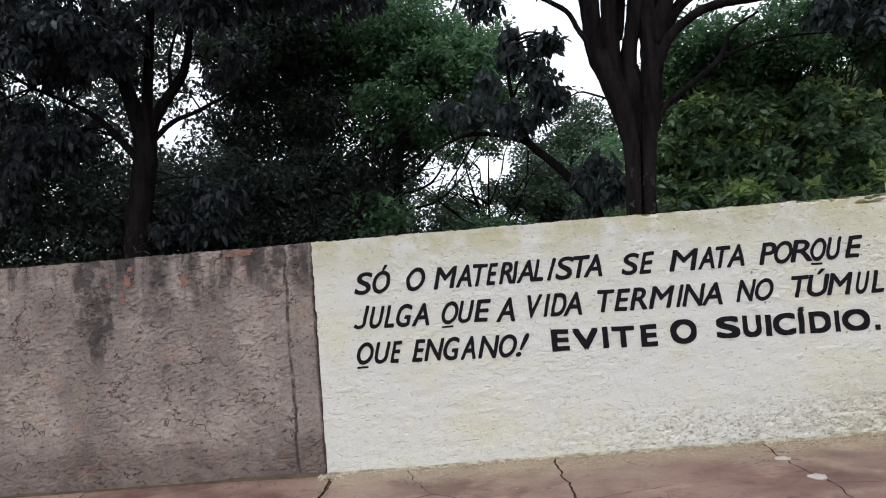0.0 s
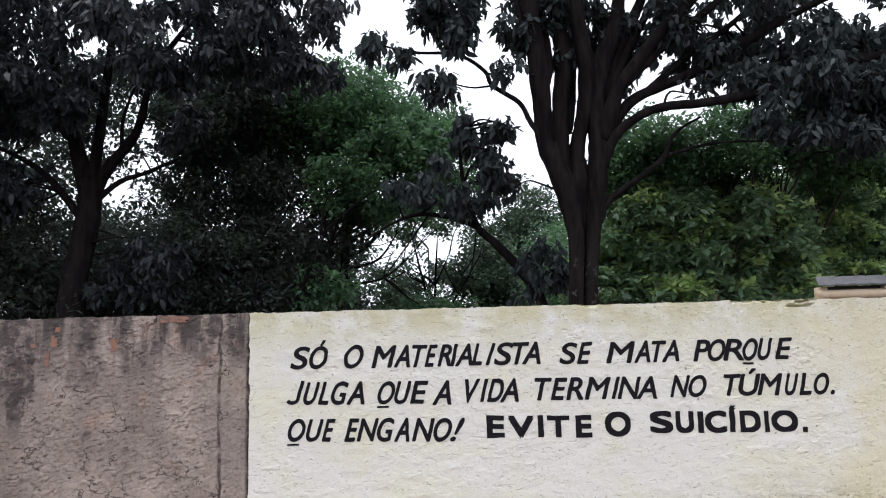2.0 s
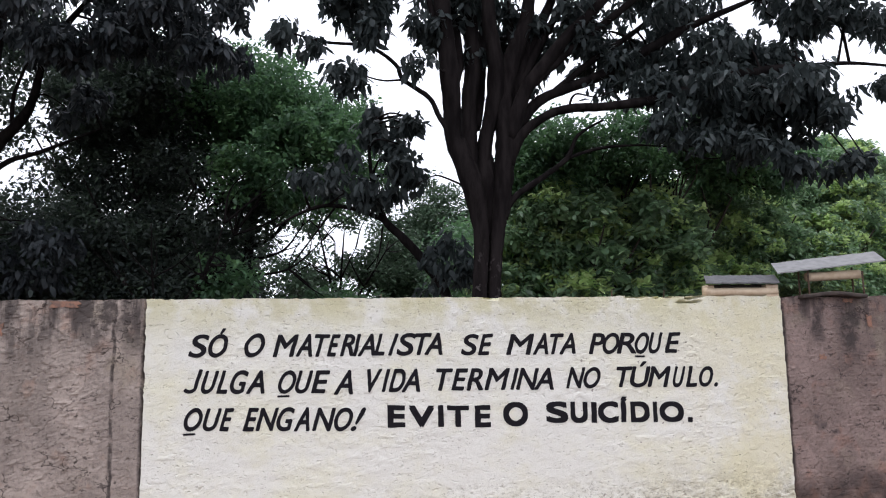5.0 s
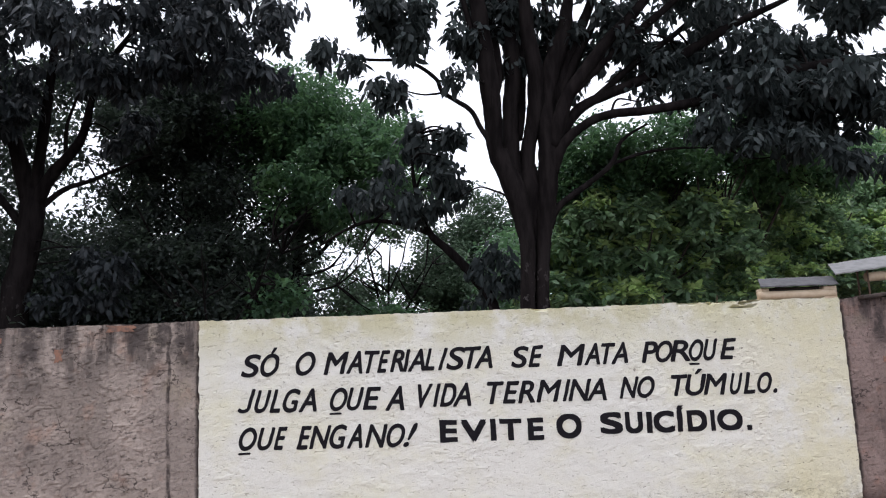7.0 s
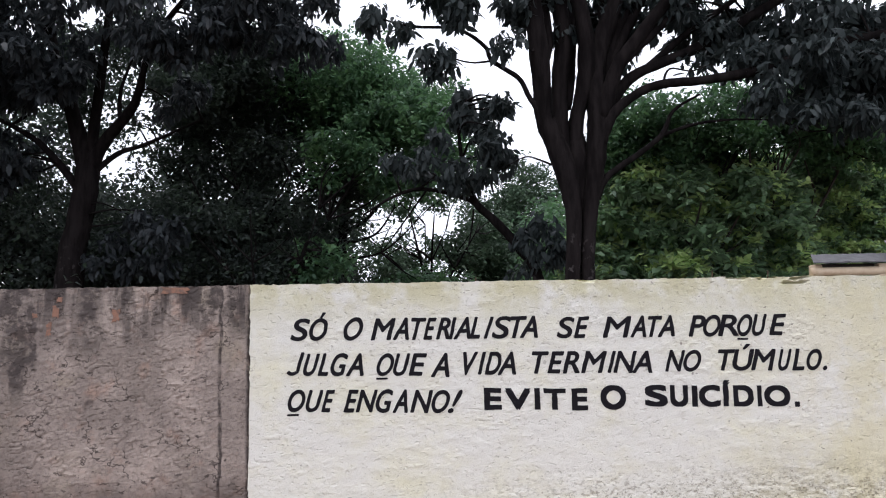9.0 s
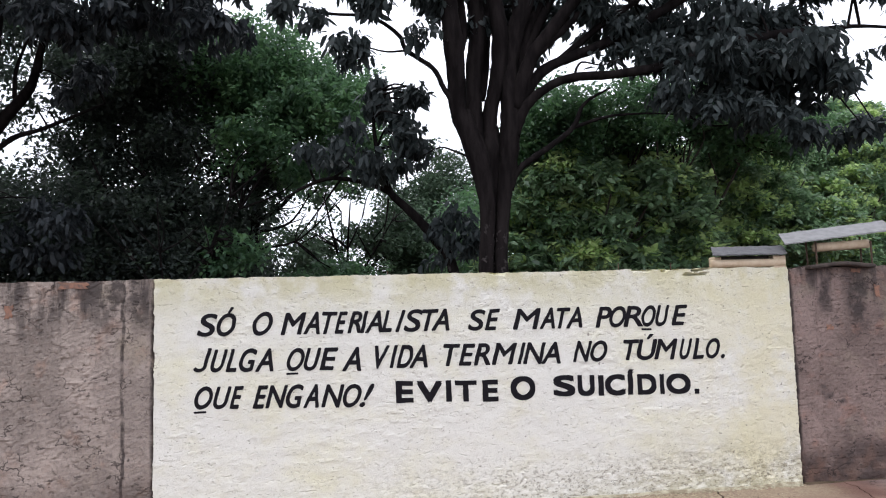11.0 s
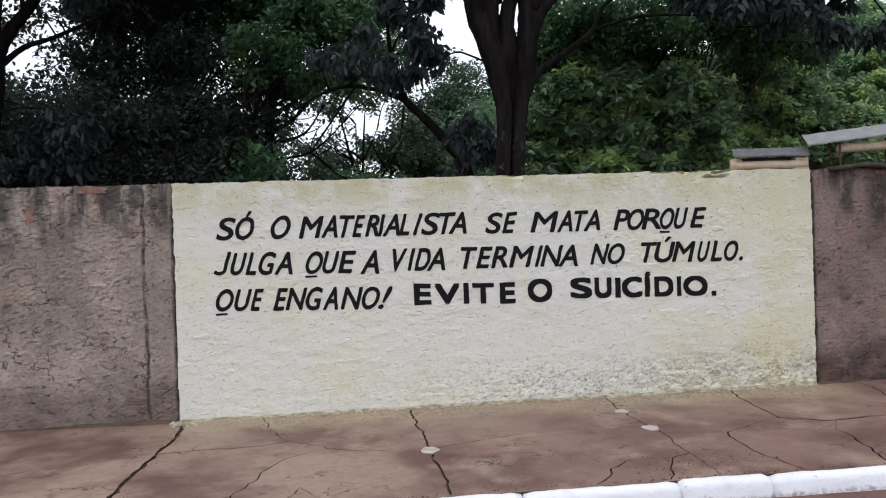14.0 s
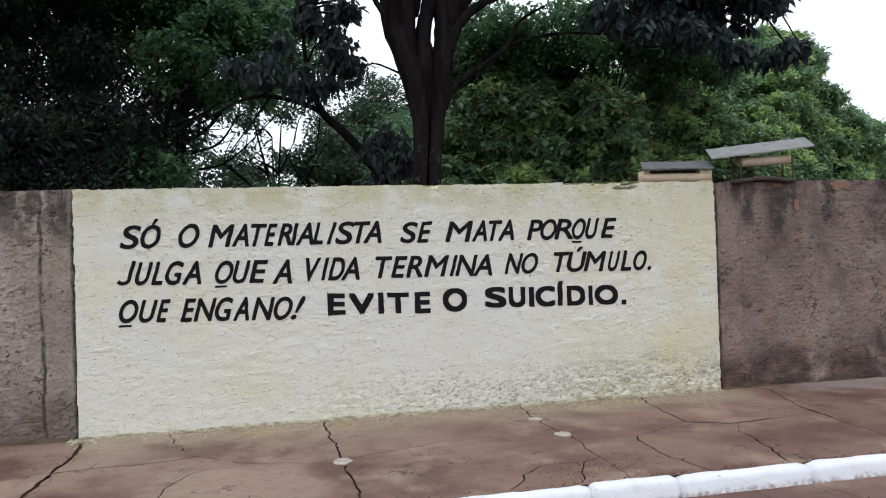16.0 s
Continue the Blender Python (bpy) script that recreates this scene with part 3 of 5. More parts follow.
WY, KY = 6.82, 4.47
P = dict(
    l1=(-1.40, WY), l2=(-1.37, 5.80), l3=(-1.34, KY), a0=(-0.88, 5.82), a1=(-0.46, 5.93), a2=(-0.17, 5.66), a3=(0.27, 5.50), h1=(-0.73, WY), h2=(-0.66, 6.39),
    g0=(-0.36, 5.54), g1=(-0.58, 5.18), g2=(-0.87, KY), g3=(-0.71, 4.75), g4=(-0.62, KY), k1=(-0.47, KY), k2=(-0.31, 4.83), k3=(-0.17, KY),
    m1=(0.50, WY), m2=(0.54, 5.45), m3=(0.56, KY), n1=(0.78, 5.57), n2=(1.26, 5.72), r1=(2.22, WY), r0=(2.20, 5.84), r2=(2.24, 5.50), r3=(2.21, 4.99), r4=(2.19, KY),
    q1=(1.40, KY), q2=(1.60, 4.77), q3=(1.81, 4.93), q4=(2.06, 4.91), q5=(1.87, KY), c1=(3.40, WY), c0=(3.27, 6.10), c2=(3.25, 5.72), c4=(3.60, 5.55), c3=(4.01, 5.60),
    e1=(2.69, 5.43), e3=(2.63, 4.95), e2=(2.72, KY), f1=(3.45, 5.32), f2=(3.28, KY), d1=(4.62, WY), d0=(4.40, 5.90), d2=(4.36, 5.40), o4=(4.35, 5.05), d3=(4.27, KY),
    o6=(4.87, 5.41), o2=(5.27, 5.75), o5=(6.40, 5.90), o1=(6.50, WY), o3=(6.20, KY))
JOINT.update({P[k]: w for k, w in zip('l1 l2 l3 m1 m2 m3'.split(), (0.016, 0.018, 0.014, 0.006, 0.009, 0.007))})
for run, w in (("l2 a0 a1 a2 a3", 0.0028), ("a3 m2", 0.0008), ("m2 n1 n2", 0.0025), ("r1 r0 r2", 0.0035), ("r2 r3", 0.002), ("r3 r4", 0.001), ("e1 c2", 0.0007), ("c1 c0", 0.004), ("c0 c2 c4 c3", 0.0062), ("e1 e3 e2", 0.0046), ("f1 f2", 0.0046), ("r3 q4 q3 q2 q1", 0.0022),
               ("q4 q5", 0.002), ("h1 h2 a1", 0.0014), ("g0 g1 g3 g2", 0.0018), ("g3 g4", 0.0014), ("k1 k2 k3", 0.0014), ("d1 d0", 0.0012), ("d0 d2", 0.007), ("d2 o4", 0.004), ("o4 d3", 0.001), ("o6 o2", 0.0018), ("o2 o5", 0.0028)):
    ks = run.split()
    EDGE.update({frozenset((P[a], P[b])): w * 1.05 * (1 + 1.1 * abs(P[a][0] - P[b][0]) / math.dist(P[a], P[b])) + 0.0008 for a, b in zip(ks, ks[1:])})
PIECES = ["l1 l2 a0 a1 h2 h1", "h1 h2 a1 a2 a3 m2 m1", "l2 l3 g2 g3 g1 g0 a2 a1 a0", "g2 g3 g4", "g0 g1 g3 g4 k1 k2 k3 m3 m2 a3 a2", "k1 k2 k3", "m1 m2 n1 n2 r0 r1", "m2 m3 q1 q2 q3 q4 r3 r2 r0 n2 n1", "q1 q2 q3 q4 q5", "q4 q5 r4 r3",
          "r1 r0 r2 e1 c2 c0 c1", "r2 r3 r4 e2 e3 e1", "e1 e3 e2 f2 f1 c4 c2", "c1 c0 c2 c4 c3 d2 d0 d1", "c4 f1 f2 d3 o4 d2 c3", "d1 d0 d2 o6 o2 o5 o1", "d2 o4 d3 o3 o5 o2 o6", ]
RAISED = {0: 0.002, 1: 0.001, 10: 0.001, 13: 0.002, 15: 0.003}
for i, keys in enumerate(PIECES):
    slab("slab", [P[k] for k in keys.split()], pavement, ground_z, 0.0009, 0.10, i, (WY, KY), RAISED.get(i, 0.0))
rows_x = [-14 + 2.1 * i for i in range(6)] + [-1.37]
for i, (a, b) in enumerate(zip(rows_x, rows_x[1:])):
    if b == -1.37:
        slab("slab", [(a, WY), (a, 5.62), (-2.3, 5.50), P["l2"], P["l1"]], pavement, ground_z, 0.0045, 0.10, 39, (WY, KY))
        corners = [(a, 5.62), (a, KY), P["l3"], P["l2"], (-2.3, 5.50)]
    else:
        corners = [(a, WY), (a, KY), (b, KY), (b, WY)]
    slab("slab", corners, pavement, ground_z, 0.006, 0.10, 40 + i, (WY, KY))
slab("slab", [P["o1"], P["o5"], P["o3"], (7.9, KY), (8.1, WY)], pavement, ground_z, 0.006, 0.10, 60, (WY, KY))
for i in range(4):
    slab("slab", [(8.1 + 2 * i, WY), (7.9 + 2 * i, KY), (9.9 + 2 * i, KY), (10.1 + 2 * i, WY)], pavement, ground_z, 0.006, 0.10, 61 + i, (WY, KY))

kerb = tagged(new("kerb"), "whitewashed concrete kerb stones beside the street", "kerb", kind="structure")
KX = [1.90, 2.46, 3.37, 4.36, 5.3, 6.2, 7.15, 8.1, 9.0, 10.0, 11.0, 12.0]
KX = [1.90 - 0.93 * i for i in range(15, 0, -1)] + KX
for i, (a, b) in enumerate(zip(KX, KX[1:])):
    rnd = random.Random(i)
    up, out = rnd.uniform(-0.006, 0.005), rnd.uniform(-0.004, 0.004)
    # cross-section from the back of the top over a worn nose down to the gutter
    prof = ((4.487, -0.14), (4.485, -0.083), (4.46, -0.077), (4.43, -0.075), (4.405, -0.080), (4.387, -0.093), (4.378, -0.115), (4.372, -0.15), (4.366, -0.19), (4.362, -0.26))
    n = 16
    verts, faces = [], []
    for k in range(n + 1):
        x = a + 0.006 + (b - a - 0.012) * k / n
        tuck = 0.016 if k in (0, n) else 0.0
        for y, z in prof:
            w1 = float(vnoise(x, y * 3 + z * 3, 0.11, 0.12, 21)) - 0.5
            w2 = float(vnoise(x, y * 3 + z * 3, 0.03, 0.05, 22)) - 0.5
            verts.append((x, y + out + 0.007 * w1 + 0.005 * w2 + tuck * 0.6, z + up + 0.006 * w1 * (z > -0.13) + 0.004 * w2 - tuck))
    m = len(prof)
    for k in range(n):
        for r in range(m - 1):
            faces.append((k * m + r, k * m + r + 1, (k + 1) * m + r + 1, (k + 1) * m + r))
    faces.append(tuple(range(m))[::-1])
    faces.append(tuple(n * m + r for r in range(m)))
    mesh_ob("kerb_stone", verts, faces, KERB, kerb, True)

gx = -12.0
gut = [gx]
rnd = random.Random(5)
while gx < 13:
    gx += rnd.uniform(0.35, 0.95)
    gut.append(gx)
skew = [rnd.uniform(-0.1, 0.1) for _ in gut]
gutter_z = lambda y: -0.19 - 0.02 * (4.37 - y) / 0.44
rim = [3.94 + rnd.uniform(-0.05, 0.06) for _ in gut]
for i in range(len(gut) - 1):
    a, b = (gut[i], 4.372), (gut[i + 1], 4.372)
    c, d = (gut[i + 1] + skew[i + 1], rim[i + 1]), (gut[i] + skew[i], rim[i])
    k = rnd.uniform(0.3, 0.7)
    e, f = (a[0] + (b[0] - a[0]) * k, 4.372), (d[0] + (c[0] - d[0]) * k + rnd.uniform(-0.1, 0.1), (c[1] + d[1]) / 2 + rnd.uniform(-0.05, 0.05))
    if i % 3 == 1:
        # broken across, with a chip out of the road side
        g = ((e[0] + f[0]) / 2 + rnd.uniform(-0.05, 0.05), 4.16)
        rest = [a, e, g, f, d], [e, b, c, f, g]
    elif i % 3 == 2:
        rest = [a, b, (b[0] + skew[i + 1] * 0.5, 4.14), f, d], [(b[0] + skew[i + 1] * 0.5, 4.14), c, f]
    else:
        rest = ([a, b, c, f, d],)
    for n, piece in enumerate(rest):
        slab("gutter_slab", piece, road_gutter, gutter_z, 0.0025, 0.06, 80 + 3 * i + n, (4.372,))

# pale cement plugs in the joints
for i, (x, y, r) in enumerate(((0.54, 5.45, 0.062), (2.21, 5.66, 0.066), (2.18, 6.22, 0.055))):
    bm = bmesh.new()
    rnd = random.Random(i)
    ring = [bm.verts.new((x + r * rnd.uniform(0.75, 1.2) * math.cos(k * math.tau / 14), y + 1.35 * r * rnd.uniform(0.75, 1.2) * math.sin(k * math.tau / 14), ground_z(y) + 0.003)) for k in range(14)]
    top = bm.faces.new(ring)
    low = bmesh.ops.extrude_face_region(bm, geom=[top])
    for v in [g for g in low["geom"] if isinstance(g, bmesh.types.BMVert)]:
        v.co.z -= 0.012
    bmesh.ops.recalc_face_normals(bm, faces=bm.faces)
    part("cement_plug", bm, PATCH, pavement, "pale cement plug in a joint")


# ---- the wall ----
TOP = 1.94


def wall_section(name, x0, x1, plane, material, label, fine0, fine1, grooves=(), holes=(), rough=1.0, top=TOP, edge=0.0, courses=0.0):
    """A rendered wall from x0 to x1, its street face at y = plane, with real relief between fine0 and fine1."""
    step = 0.013
    xs = np.concatenate([np.arange(x0, fine0, 0.3), np.arange(max(x0, fine0), min(fine1, x1), step), np.arange(fine1, x1, 0.3), [x1]])
    xs = np.unique(np.round(xs, 4))
    zs = np.concatenate([[-0.3], np.arange(-0.08, top - 0.001, step), [top]])
    nx, nz = len(xs), len(zs)
    gx_, gz_ = np.meshgrid(xs, zs)
    h = relief(gx_, gz_, rough)
    if rough > 1.5:
        # old shrinkage cracks in the bare coat
        wander = 0.68 * vnoise(gx_, gz_, 0.21, 0.13, 44) + 0.32 * vnoise(gx_, gz_, 0.06, 0.045, 45)
        h = h - 0.008 * (rough - 1.5) * np.clip(1 - np.abs(wander - 0.5) / 0.045, 0, 1) * np.clip(3 * vnoise(gx_, gz_, 0.5, 0.4, 46) - 1.3, 0, 1)
    for g, deep in grooves:
        centre = g + 0.012 * (vnoise(gz_, gz_ * 0, 0.25, 1, 31) - 0.5) + 0.008 * (vnoise(gz_, gz_ * 0, 0.04, 1, 32) - 0.5)
        h = h - deep * np.exp(-((gx_ - centre) / 0.012) ** 2) * (0.55 + 0.6 * vnoise(gz_, gx_, 0.3, 9, 33))
    if courses:
        # brick courses show faintly through the thin coat
        bed = np.abs((gz_ + 0.03 * vnoise(gx_, gz_, 0.35, 0.3, 34)) / 0.092 % 1 - 0.5)
        h = h - courses * np.clip((bed - 0.38) / 0.1, 0, 1) * (0.2 + 0.8 * vnoise(gx_, gz_, 0.5, 0.4, 35))
    for hx, hz, rx, rz, dep in holes:
        off_x, off_z = 0.08 * (vnoise(gx_, gz_, 0.05, 0.03, 36) - 0.5), 0.022 * (vnoise(gx_, gz_, 0.06, 0.05, 37) - 0.5)
        h = h - dep * np.clip(1.3 - ((gx_ - hx + off_x) / rx) ** 2 - ((gz_ - hz + off_z) / rz) ** 2, 0, 1) ** 0.5
    zz = gz_.copy()
    rim = 0.014 * (vnoise(gx_, gx_ * 0, 0.16, 1, 41) - 0.5) + 0.010 * (vnoise(gx_, gx_ * 0, 0.03, 1, 42) - 0.5)
    zz += np.where(gz_ > top - 0.001, rim, 0)
    gx2 = gx_ + 0
    if edge:
        ragged = edge * (vnoise(gz_, gz_ * 0, 0.022, 1, 43) - 0.5)
        gx2 = gx2 + np.where((gx_ <= x0) | (gx_ >= x1), ragged, 0)
    front = np.stack([gx2, plane - h, zz], -1).reshape(-1, 3)
    back_t = np.stack([xs, np.full(nx, plane + 0.15), np.full(nx, top) + rim[-1] * 0.7], 1)
    back_b = np.stack([xs, np.full(nx, plane + 0.15), np.full(nx, -0.3)], 1)
    verts = np.concatenate([front, back_t, back_b])
    i, j = np.meshgrid(np.arange(nx - 1), np.arange(nz - 1))
    a = (j * nx + i).ravel()
    faces = np.stack([a, a + 1, a + nx + 1, a + nx], 1).tolist()
    t0, bt, bb = (nz - 1) * nx, nz * nx, nz * nx + nx
    for k in range(nx - 1):
        faces.append((t0 + k, t0 + k + 1, bt + k + 1, bt + k))
        faces.append((bt + k, bt + k + 1, bb + k + 1, bb + k))
    for k, flip in ((0, 1), (nx - 1, 0)):
        ring = [r * nx + k for r in range(nz)] + [bt + k, bb + k]
        faces.append(ring if not flip else ring[::-1])
    return tagged(mesh_ob(name, verts, faces, material), label, "wall", kind="structure")


wall_left = wall_section("wall_1", -14, -1.41, 6.812, STUCCO_L, "rough grey-brown rendered garden wall with black streaks", -5.2, -1.41, ((-1.66, 0.014), (-1.413, 0.03)), (), 2.6, TOP)
wall_mid = wall_section("wall_2", -1.41, 4.232, 6.80, CREAM, "cream limewashed stretch of garden wall with black lettering", -1.41, 4.232, (),
                        ((2.80, 1.928, 0.09, 0.010, 0.10), (3.05, 1.93, 0.10, 0.009, 0.10), (3.33, 1.885, 0.12, 0.009, 0.06), (3.37, 1.925, 0.10, 0.010, 0.06), (1.5, 1.935, 0.06, 0.012, 0.09)), 1.0, TOP, 0.02)
wall_right = wall_section("wall_3", 4.236, 16, 6.815, STUCCO_R, "brown stained rough rendered garden wall", 4.236, 8.5, ((4.50, 0.007), (7.3, 0.02), (4.24, 0.03)), (), 2.1, TOP - 0.01, 0.0, 0.0018)


def exposed_brick(wall, plane, x, z, w, h, seed):
    rnd = random.Random(seed)
    bm = bmesh.new()
    n = 16
    ring = []
    for k in range(n):
        t = k / n * math.tau
        cx, cz = math.cos(t), math.sin(t)
        s = 1 / max(abs(cx), abs(cz)) * rnd.uniform(0.55, 1.0)
        ring.append(bm.verts.new((x + cx * s * w / 2, plane - 0.007, z + cz * s * h / 2)))
    f = bm.faces.new(ring)
    got = bmesh.ops.extrude_face_region(bm, geom=[f])
    for v in [g for g in got["geom"] if isinstance(g, bmesh.types.BMVert)]:
        v.co.y += 0.05
    bmesh.ops.recalc_face_normals(bm, faces=bm.faces)
    part("brick", bm, BRICK, wall, "bare red brick where the render has fallen")


for i, (x, z, w, h) in enumerate(((-2.05, 1.905, 0.27, 0.065), (-2.545, 1.70, 0.075, 0.13), (-3.05, 1.74, 0.06, 0.12), (-3.10, 1.60, 0.05, 0.14), (-3.22, 1.71, 0.05, 0.05), (-3.02, 1.84, 0.05, 0.05))):
    exposed_brick(wall_left, 6.812, x, z, w, h, i)
for i, (x, z, w, h) in enumerate(((5.63, 1.875, 0.24, 0.085), (5.13, 1.69, 0.065, 0.14), (4.62, 1.37, 0.08, 0.06), (4.92, 1.89, 0.12, 0.05))):
    exposed_brick(wall_right, 6.815, x, z, w, h, 20 + i)


# crumbled mortar fillet at the wall's foot
def fillet(x0, x1, material, label, seed, broad=1.0, high=1.0):
    xs = np.arange(x0, x1, 0.03)
    n = len(xs)
    w = broad * (0.03 + 0.07 * vnoise(xs, xs * 0, 0.35, 1, seed) ** 2 + 0.02 * vnoise(xs, xs * 0, 0.05, 1, seed + 1))
    hgt = 0.012 + 0.05 * vnoise(xs, xs * 0, 0.3, 1, seed + 2) ** 2 + 0.015 * vnoise(xs, xs * 0, 0.06, 1, seed + 3)
    hgt = hgt * high
    z0 = ground_z(6.78)
    rows = [np.stack([xs, 6.83 + 0 * xs, z0 + hgt], 1), np.stack([xs, 6.80 - w * 0.35, z0 + hgt * 0.85], 1), np.stack([xs, 6.80 - w * 0.7, z0 + hgt * 0.35], 1), np.stack([xs, 6.80 - w, z0 - 0.012 + 0 * xs], 1)]
    f = [(r * n + k, (r + 1) * n + k, (r + 1) * n + k + 1, r * n + k + 1) for r in range(3) for k in range(n - 1)]
    tagged(mesh_ob("mortar_fillet", np.concatenate(rows), f, material), label, "mortar", kind="structure")


fillet(-1.40, 4.23, MORTAR, "crumbled limewashed mortar along the foot of the wall", 50, 0.5, 0.5)
fillet(-9, -1.42, JOINT_DIRT, "red-brown dirt along the foot of the wall", 54, 1.0, 0.4)
fillet(4.25, 12, JOINT_DIRT, "red-brown dirt along the foot of the wall", 58, 0.6, 0.3)


# ---- lettering on the wall ----
GLYPHS = {}


def glyph(ch):
    """One letter of the built-in font: corners, capitals 1 high and starting at 0, and triangles."""
    if ch in GLYPHS:
        return GLYPHS[ch]
    if ch == "J":
        # a stem with an open hook, drawn as one stroke
        mid = [(0.50, 1 - 0.78 * k / 5) for k in range(6)] + [(0.50 - 0.225 * (1 - math.cos(a)), 0.22 - 0.15 * math.sin(a)) for a in np.linspace(0.3, 2.7, 8)]
        co, n = [], len(mid)
        for k, p in enumerate(mid):
            d = Vector(mid[min(k + 1, n - 1)]) - Vector(mid[max(k - 1, 0)])
            d.normalize()
            co += [(p[0] - d.y * 0.052, p[1] + d.x * 0.052), (p[0] + d.y * 0.052, p[1] - d.x * 0.052)]
        co = np.array(co)
        co[:, 0] -= co[:, 0].min()
        GLYPHS[ch] = co, np.array([t for k in range(n - 1) for t in ((2 * k, 2 * k + 1, 2 * k + 3), (2 * k, 2 * k + 3, 2 * k + 2))])
        return GLYPHS[ch]
    cu = bpy.data.curves.new("text", "FONT")
    cu.body, cu.size, cu.resolution_u = ch, 1.0, 6
    tmp = new("text", cu)
    me = bpy.data.meshes.new_from_object(tmp.evaluated_get(bpy.context.evaluated_depsgraph_get()))
    bpy.data.objects.remove(tmp)
    bm = bmesh.new()
    bm.from_mesh(me)
    bpy.data.meshes.remove(me)
    for _ in range(3):
        far = [e for e in bm.edges if e.calc_length() > 0.11]
        if far:
            bmesh.ops.subdivide_edges(bm, edges=far, cuts=1)
    bmesh.ops.triangulate(bm, faces=bm.faces)
    bm.verts.index_update()
    co = np.array([(v.co.x, v.co.y) for v in bm.verts]) / 0.729
    co[:, 0] -= co[:, 0].min()
    GLYPHS[ch] = co, np.array([[v.index for v in f.verts] for f in bm.faces])
    bm.free()
    return GLYPHS[ch]


def word(text, z0, z1, cap, spans, slant, brush):
    """A painted word, its baseline from z0 to z1; spans: where each letter starts and ends. The brush's half width thickens every stroke evenly and rounds its ends."""
    verts, faces, n = [], [], 0
    inner = cap - 2 * brush
    turn, ray, sides = (0.0, 1.0, 8) if slant else (0.5, 1.3, 4)
    dots = [(0, 0)] + [(math.cos((k + turn) * math.tau / sides) * brush * ray, math.sin((k + turn) * math.tau / sides) * brush * ray) for k in range(sides)]
    for c, left, right in zip(text, spans[::2], spans[1::2]):
        co, tri = glyph("O" if c == "Q" else c)
        low = co[:, 1] < 1.05
        u, gz0 = co[:, 0] / co[low, 0].max(), co[:, 1] * inner + brush
        lean, want = slant * (gz0 - brush), right - left - 2 * brush
        if c in "IÍ!" and slant:
            full = min(max(want - 0.019, 0), (0.32 if c != "!" else 1.0) * inner)
            left, want = left + (want - full - 0.019) / 2, full + 0.019
            lean = full / inner * (gz0 - brush) / (co[low, 1].max())
        a, b = 0.001, 0.4
        for _ in range(24):
            w = (a + b) / 2
            got = np.ptp((u * w + lean)[low])
            a, b = (w, b) if got < want else (a, w)
        gx0 = u * w + lean
        gx0 = gx0 - gx0[low].min() + left + brush
        strokes = [(gx0, gz0, tri)]
        if c == "Q":
            # the painter's Q is an O with a bar under it
            bx, bz = left + np.linspace(0.0, 0.6, 5) * (right - left), np.full(5, -0.024)
            strokes.append((np.concatenate([bx, bx]), np.concatenate([bz - 0.003, bz + 0.003]), np.array([t for k in range(4) for t in ((k, k + 1, k + 6), (k, k + 6, k + 5))])))
        for sx, sz, st in strokes:
            for k, (dx, dz) in enumerate(dots):
                x = sx + dx
                z = z0 + (z1 - z0) * (x - spans[0]) / (spans[-1] - spans[0]) + sz + dz
                x = x + 0.006 * (vnoise(x, z, 0.05, 0.05, 71) - 0.5)
                z = z + 0.007 * (vnoise(x, z, 0.09, 0.09, 72) - 0.5)
                y = 6.80 - relief(x, z) - 0.0028 - 0.00012 * k
                verts.append(np.stack([x, y, z], 1))
                faces.append(st + n)
                n += len(x)
    return mesh_ob("painted_word", np.concatenate(verts), np.concatenate(faces).tolist(), BLACK, wall_mid, label="black hand-painted capital letters")


SL, THIN, BOLD = 0.27, 0.0056, 0.0108
for args in (
    ("SÓ", 1.456, 1.457, 0.201, (-1.07, -0.9, -0.91, -0.75)),
    ("O", 1.454, 1.456, 0.204, (-0.62, -0.45)),
    ("MATERIALISTA", 1.449, 1.445, 0.201, (-0.39, -0.17, -0.2, -0.06, -0.04, 0.09, 0.06, 0.18, 0.17, 0.3, 0.28, 0.35, 0.32, 0.47, 0.46, 0.55, 0.57, 0.68, 0.65, 0.82, 0.81, 0.96, 0.89, 1.05)),
    ("SE", 1.437, 1.438, 0.195, (1.21, 1.37, 1.36, 1.5)),
    ("MATA", 1.435, 1.434, 0.194, (1.61, 1.87, 1.85, 1.99, 2.01, 2.14, 2.09, 2.24)),
    ("PORQUE", 1.429, 1.427, 0.197, (2.36, 2.52, 2.49, 2.65, 2.62, 2.8, 2.79, 2.93, 2.92, 3.06, 3.07, 3.23)),
):
    word(*args, SL, THIN)
for args in (
    ("JULGA", 1.160, 1.152, 0.202, (-1.1, -0.95, -0.96, -0.82, -0.84, -0.75, -0.73, -0.58, -0.6, -0.45)),
    ("QUE", 1.148, 1.143, 0.203, (-0.34, -0.19, -0.2, -0.05, -0.07, 0.09)),
    ("A", 1.127, 1.126, 0.215, (0.12, 0.28)),
    ("VIDA", 1.141, 1.136, 0.209, (0.4, 0.53, 0.52, 0.6, 0.58, 0.73, 0.69, 0.85)),
    ("TERMINA", 1.141, 1.127, 0.201, (0.99, 1.14, 1.12, 1.27, 1.25, 1.4, 1.41, 1.64, 1.64, 1.72, 1.69, 1.9, 1.85, 2.03)),
    ("NO", 1.133, 1.130, 0.197, (2.14, 2.32, 2.3, 2.46)),
    ("TÚMULO.", 1.134, 1.121, 0.195, (2.61, 2.76, 2.73, 2.93, 2.89, 3.12, 3.13, 3.26, 3.25, 3.36, 3.38, 3.52, 3.52, 3.56)),
):
    word(*args, SL, THIN)
